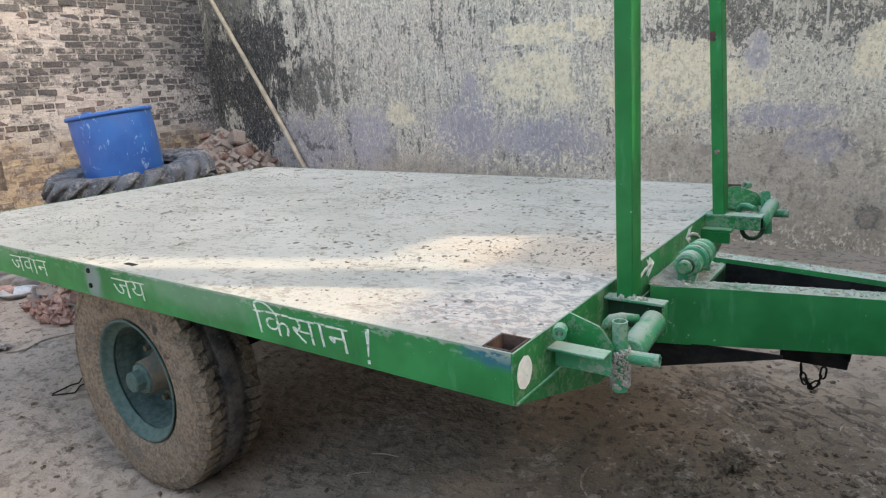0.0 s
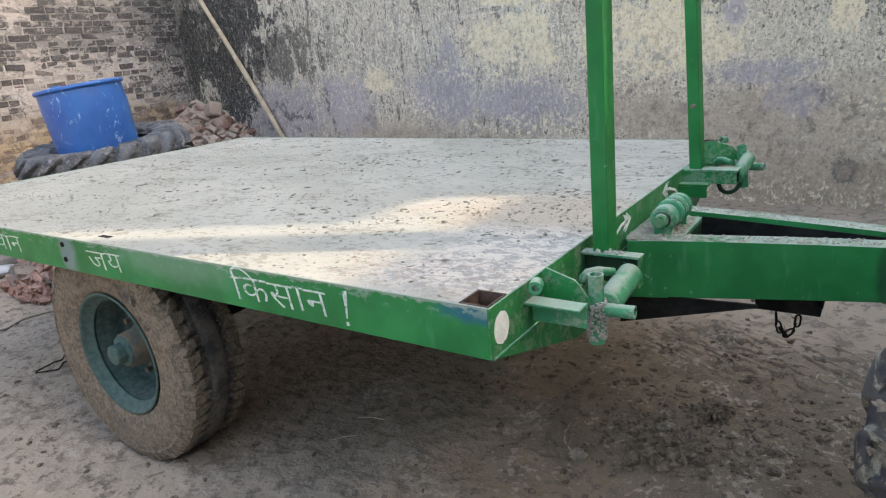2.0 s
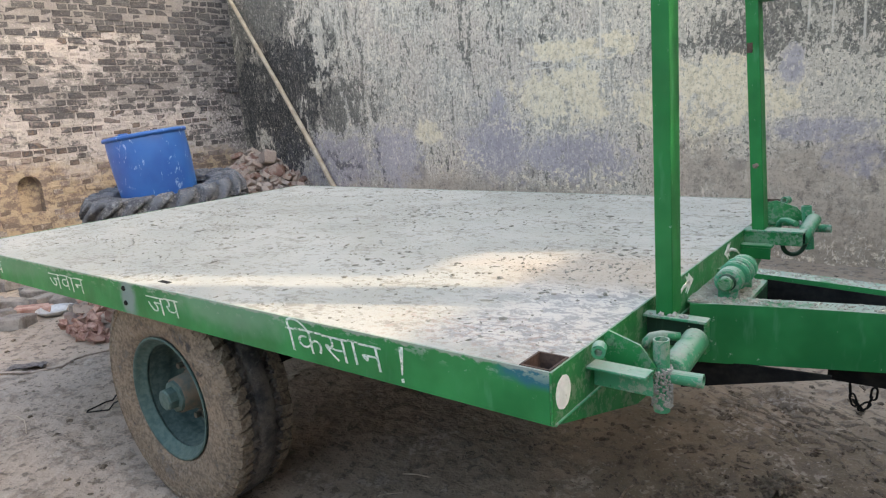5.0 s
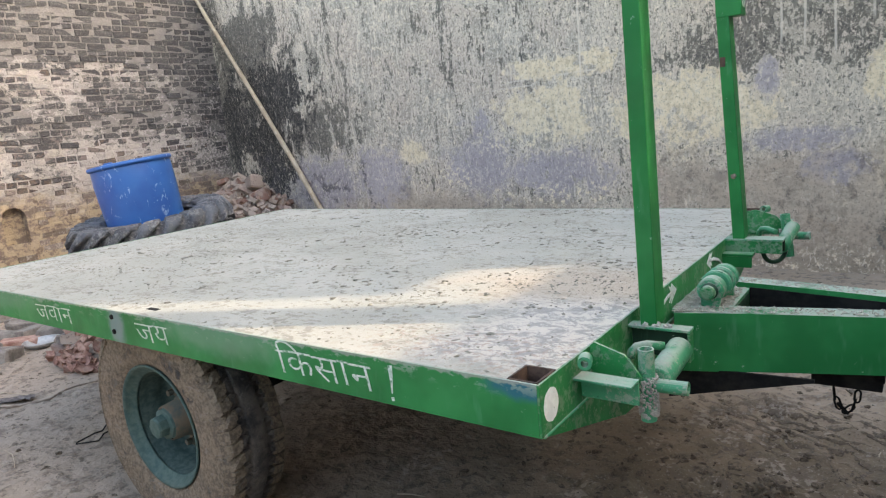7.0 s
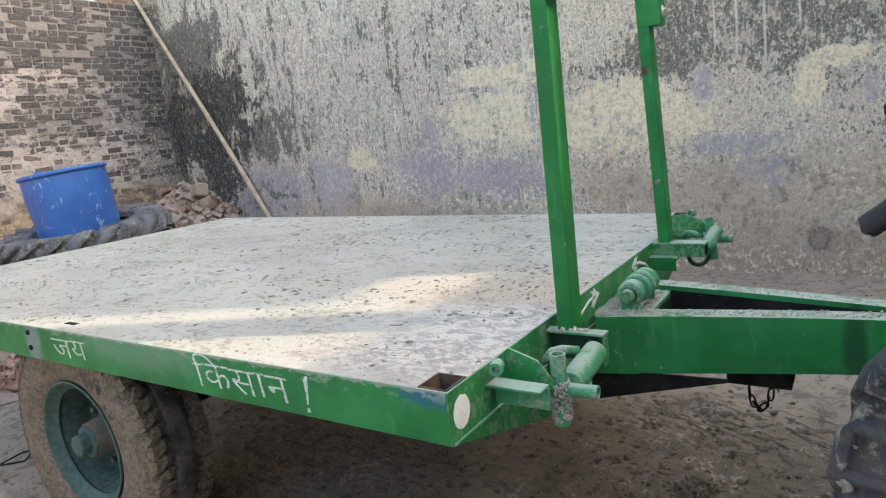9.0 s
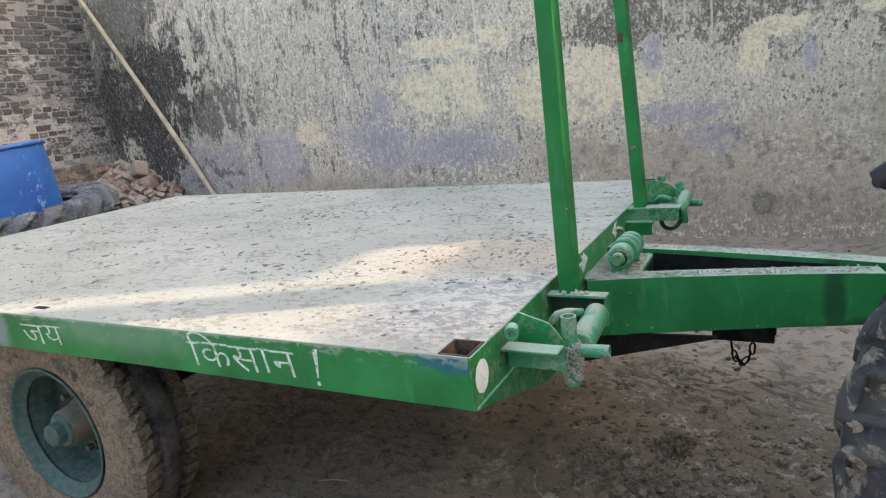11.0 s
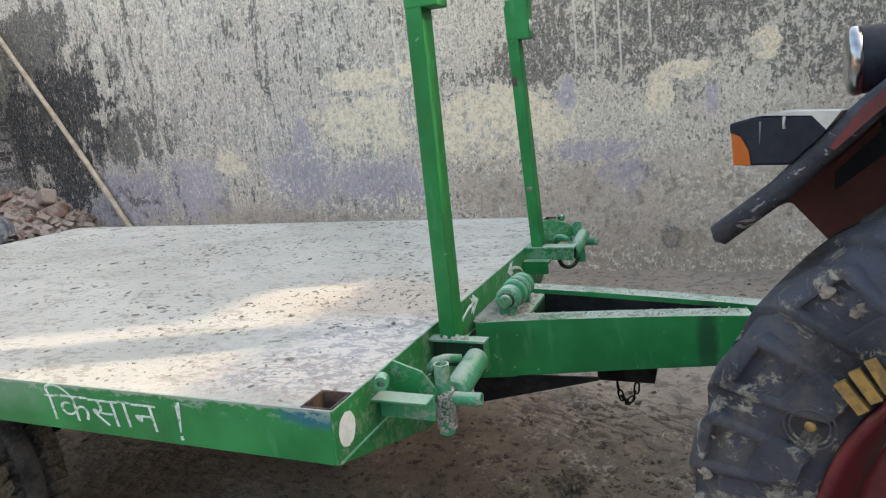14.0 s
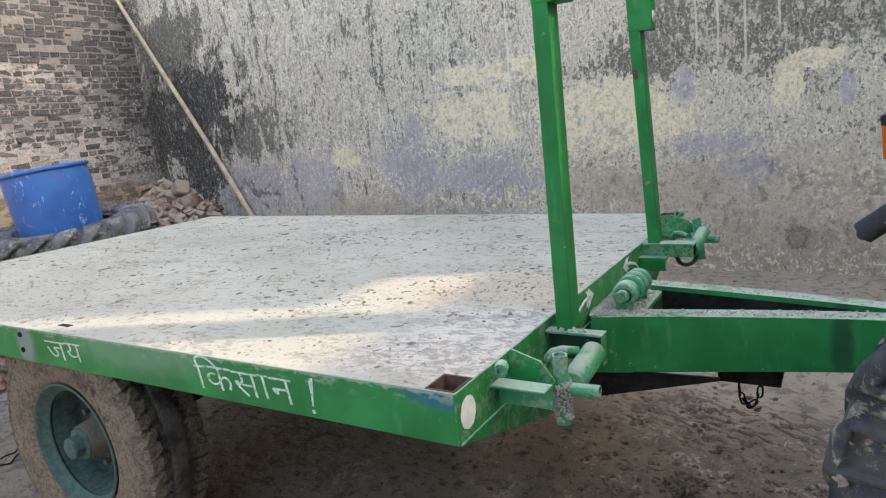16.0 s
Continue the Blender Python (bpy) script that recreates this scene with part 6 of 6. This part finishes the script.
for k in range(9000):
    if k < 2200:
        x, y = rnd.gauss(0.20, 0.40), rnd.gauss(1.22, 0.26)
        size = 0.002 + 0.013 * rnd.random() ** 6
    elif k < 4800:
        x, y = rnd.uniform(-0.8, 1.7), rnd.uniform(0.9, 4.6)
        size = 0.0025 + 0.011 * rnd.random() ** 5.5
    else:
        x, y = rnd.uniform(-5.5, 0.5), rnd.uniform(-0.9, 1.9)
        size = 0.0025 + 0.012 * rnd.random() ** 6
    if k >= 2200 and noise.noise(Vector((x * 1.9, y * 3.1, 11))) + 0.6 * noise.noise(Vector((x * 6, y * 9, 12))) < rnd.uniform(-0.25, 0.45):
        size *= 0.45
    places.append((x, y, ground_height(x, y) - 0.002, size, rnd.choice((1, 1.2, 1.5, 2.0))))
scatter("ground_clods", [p for p in places if p[3] > 0.007], DARK_CLOD, "dry earth clods scattered on the ground", "clods", 6, 0.7, True)
scatter("earth_crumbs", [p for p in places if p[3] <= 0.007], DARK_CLOD, "dark damp earth crumbs on the ground", "clods", 8, 0.7, False, 0.6)
places = []
for cx, cy, n, wide in ((0.0, 1.20, 70, 0.12), (0.20, 1.33, 50, 0.06), (0.30, 1.98, 110, 0.24), (0.62, 1.45, 60, 0.10), (0.45, 1.62, 30, 0.06), (-0.15, 1.9, 40, 0.12)):
    for k in range(n):
        x, y = rnd.gauss(cx, wide), rnd.gauss(cy, wide * 0.6)
        places.append((x, y, ground_height(x, y) - 0.003, 0.003 + 0.013 * rnd.random() ** 4, rnd.choice((1, 1.3, 1.8))))
scatter("damp_clods", places, DARK_CLOD, "dark broken clods turned up by a tyre", "clods", 9, 0.65, True)
# clods kicked up beside the drawbar: the large ones, then the crumbled rest
def clod_at(x, y, size, long=1.0, turn=0.0, material=None, label="rounded brown clod of damp earth"):
    bm = bmesh.new()
    bmesh.ops.create_icosphere(bm, subdivisions=3 if size > 0.016 else 2, radius=1.0)
    for v in bm.verts:
        k = 1 + 0.50 * noise.noise(v.co * 1.3 + Vector((x * 50, y * 50, 0))) + 0.42 * noise.noise(v.co * 3.3 + Vector((y * 70, x * 30, 5))) + 0.22 * noise.noise(v.co * 7.5)
        v.co = Vector((v.co.x * long, v.co.y, v.co.z * 0.80)) * size * k
    for f in bm.faces:
        f.smooth = False
    clod = single("clod", bm, material or DARK_CLOD, label, "clod", group="clods beside the drawbar")
    clod.rotation_euler = (0, 0, turn)
    clod.location = (x, y, ground_height(x, y) + size * 0.42)


for x, y, size, long, turn in ((0.021, 0.895, 0.027, 1.35, 1.4), (0.003, 0.960, 0.018, 1.2, 1.2), (0.065, 0.969, 0.030, 1.1, 0.3), (0.154, 0.977, 0.034, 1.15, 2.3), (0.116, 0.906, 0.029, 1.3, 0.1), (0.207, 1.022, 0.030, 1.2, 0.7), (0.243, 0.978, 0.019, 1.2, 0), (-0.034, 1.086, 0.022, 1.3, 0.4), (0.026, 1.206, 0.020, 1.2, 2.0), (0.357, 0.990, 0.014, 1.3, 0.2), (0.265, 0.925, 0.019, 1.2, 1.0), (0.463, 1.049, 0.018, 1.3, 0.3), (0.377, 1.125, 0.012, 1.4, 0.1), (-0.07, 1.13, 0.020, 1.4, 0.2), (0.12, 1.06, 0.022, 1.3, 2.6), (0.19, 1.10, 0.018, 1.1, 0.9)):
    clod_at(x, y, size, long, turn)
for x, y, size, long, turn in ((-0.164, 0.838, 0.027, 1.15, 1.3), (0.468, 1.185, 0.020, 1.3, 0.2), (0.508, 1.193, 0.011, 1.4, 0.1), (0.081, 1.164, 0.021, 1.9, 0.2)):
    clod_at(x, y, size, long, turn, PALE_CLOD, "pale dry lump lying on the earth")
for cx, cy, n, wide, most in ((0.10, 1.00, 40, 0.09, 0.013), (0.06, 1.10, 60, 0.10, 0.013), (-0.02, 1.18, 40, 0.08, 0.012), (0.40, 1.02, 14, 0.05, 0.010), (0.46, 1.19, 6, 0.05, 0.008)):
    for k in range(n):
        clod_at(rnd.gauss(cx, wide), rnd.gauss(cy, wide * 0.6), 0.004 + (most - 0.004) * rnd.random() ** 2, rnd.uniform(1.0, 1.5), rnd.uniform(0, 6), None, "small dark crumb of earth on the ground")
# a curved strip of bark
bm = bmesh.new()
sweep(bm, [(x, y, ground_height(x, y) + 0.006 + lift) for x, y, lift in ((-0.245, 1.05, 0.02), (-0.262, 1.01, 0.012), (-0.262, 0.96, 0.004), (-0.245, 0.91, 0.0), (-0.20, 0.865, 0.0), (-0.14, 0.845, 0.0))], [0.003, 0.0045, 0.005, 0.0045, 0.0035, 0.002], 7)
single("bark_strip", bm, plain("brown bark", (0.17, 0.115, 0.08), (0.40, 0.30, 0.225), 30, 0.85), "curved brown strip of bark on the earth", "twig")
# a long dry stalk across the open ground
bm = bmesh.new()
sweep(bm, [(x, y, ground_height(x, y) + 0.008) for x, y in ((-4.35, 0.08), (-4.17, 0.22), (-4.0, 0.36), (-3.9, 0.50), (-3.96, 0.62), (-3.97, 0.70), (-3.93, 0.85), (-3.85, 0.95))], [0.006, 0.007, 0.009, 0.009, 0.007, 0.007, 0.006, 0.004], 7)
single("dry_stalk", bm, plain("dry grey stalk", (0.28, 0.22, 0.18), (0.46, 0.37, 0.31), 20, 0.9), "long dry stalk trodden into the earth", "twig")
# a scrap of dark cloth
bm = bmesh.new()
grid = [[bm.verts.new((-4.23 + 0.025 * i + 0.02 * j, 0.33 + 0.022 * i - 0.02 * j, 0.02 + 0.018 * noise.noise(Vector((i * 0.9, j * 1.1, 3))))) for i in range(8)] for j in range(4)]
low = [[bm.verts.new(v.co - Vector((0, 0, 0.004))) for v in line_] for line_ in grid]
for j in range(3):
    for i in range(7):
        bm.faces.new((grid[j][i], grid[j][i + 1], grid[j + 1][i + 1], grid[j + 1][i]))
        bm.faces.new((low[j + 1][i], low[j + 1][i + 1], low[j][i + 1], low[j][i]))
single("cloth_scrap", bm, plain("dark grey cloth", (0.10, 0.085, 0.080), (0.22, 0.185, 0.17), 30, 0.9), "small crumpled scrap of dark cloth", "cloth")
# a flat stone leaning on the red rubble
ob = tagged(new("stone_slab", brick_mesh("slab", 560, 0.42, 0.20, 0.06, 0.006, SLAB)), "flat broken stone slab on the red rubble", "stone", "slabs behind the trailer")
ob.location = (-4.78, 1.16, 0.13)
ob.rotation_euler = (0.12, 0.10, 2.25)
ob = tagged(new("stone_slab", brick_mesh("slab", 561, 0.30, 0.18, 0.06, 0.006, RED_RUBBLE)), "flat pinkish stone slab on the earth", "stone", "slabs behind the trailer")
ob.location = (-5.60, 1.0, ground_height(-5.60, 1.0) + 0.02)
ob.rotation_euler = (0, 0.05, 0.9)
# a torn root clump
bm = bmesh.new()
for k in range(120):
    a, b = rnd.uniform(0, 6.28), rnd.uniform(0.1, 1.3)
    tip = Vector((math.cos(a) * math.cos(b), math.sin(a) * math.cos(b), math.sin(b))) * rnd.uniform(0.03, 0.07)
    base = Vector((rnd.uniform(-0.03, 0.03), rnd.uniform(-0.03, 0.03), 0.01))
    sweep(bm, [base, base + tip * 0.6, base + tip + Vector((rnd.uniform(-0.01, 0.01), rnd.uniform(-0.01, 0.01), -0.012))], [0.010, 0.008, 0.004], 6)
bmesh.ops.translate(bm, verts=bm.verts, vec=(0.212, 1.325, ground_height(0.212, 1.325) + 0.004))
single("root_clump", bm, DARK_CLOD, "torn clump of muddy roots on the earth", "clod")
# twigs and straws
for x, y, length, turn in ((-1.04, 0.73, 0.17, 0.25), (-1.05, 0.55, 0.10, 0.8), (-4.3, 0.4, 0.35, 0.4), (-3.2, 0.0, 0.3, -0.2), (0.53, 1.86, 0.07, 1.4)):
    bm = bmesh.new()
    c = Vector((x, y, ground_height(x, y) + 0.004))
    way = Vector((math.cos(turn), math.sin(turn), 0)) * length / 2
    side = Vector((-way.y, way.x, 0)) * 0.15
    sweep(bm, [c - way, c - way * 0.3 + side, c + way * 0.4 + side * 0.6, c + way], [0.0028, 0.0026, 0.0022, 0.0012], 6)
    single("twig", bm, BAMBOO, "dry pale twig lying on the earth", "twig", group="twigs")
# steel dish and broken slabs beside the mound
bm = bmesh.new()
lathe(bm, [(0.012, 0.0), (0.012, 0.10), (0.05, 0.145), (0.056, 0.150), (0.052, 0.152), (0.008, 0.105), (0.006, 0.0)], (-5.34, 1.07, ground_height(-5.34, 1.07)), (0, 0, 1), 32)
single("steel_dish", bm, plain("dull tinned steel", (0.42, 0.41, 0.40), (0.60, 0.59, 0.57), 20, 0.4, 0.5, 0.1), "round shallow steel dish lying on the ground", "dish")
for k in range(14):
    x, y = rnd.uniform(-6.9, -5.2), rnd.uniform(0.55, 1.7)
    me = brick_mesh("slab", 500 + k, rnd.uniform(0.16, 0.34), rnd.uniform(0.12, 0.22), rnd.uniform(0.08, 0.13), 0.010, SLAB)
    ob = tagged(new("stone_slab", me), "flat broken stone slab on the earth", "stone", "slabs behind the trailer")
    ob.location = (x, y, ground_height(x, y) + 0.035)
    ob.rotation_euler = (rnd.uniform(-0.12, 0.12), rnd.uniform(-0.12, 0.12), rnd.uniform(0, 6.28))
# black hose looped by the far wall
bm = bmesh.new()
sweep(bm, [(-6.75 + 0.05 * math.sin(3 * u), 0.96 + 0.12 * u, 0.62 - 0.6 * u if u < 1 else 0.03) for u in np.linspace(0, 1, 8)] + [(-6.72, 1.02, 0.03), (-6.85, 0.9, 0.03), (-6.95, 0.75, 0.03)], 0.022, 8)
single("rubber_hose", bm, BLACK_PLASTIC, "black rubber hose trailing on the ground", "hose")
# crooked wire lying beside the wheel
bm = bmesh.new()
sweep(bm, [(x, y, ground_height(x, y) + 0.010) for x, y in ((-3.12, 0.48), (-3.03, 0.41), (-3.03, 0.37), (-3.05, 0.28), (-3.03, 0.265), (-2.98, 0.31), (-2.93, 0.34), (-2.97, 0.39), (-3.0, 0.43))], 0.0042, 6)
single("iron_wire", bm, BLACK_STEEL, "crooked dark wire lying on the earth", "wire")
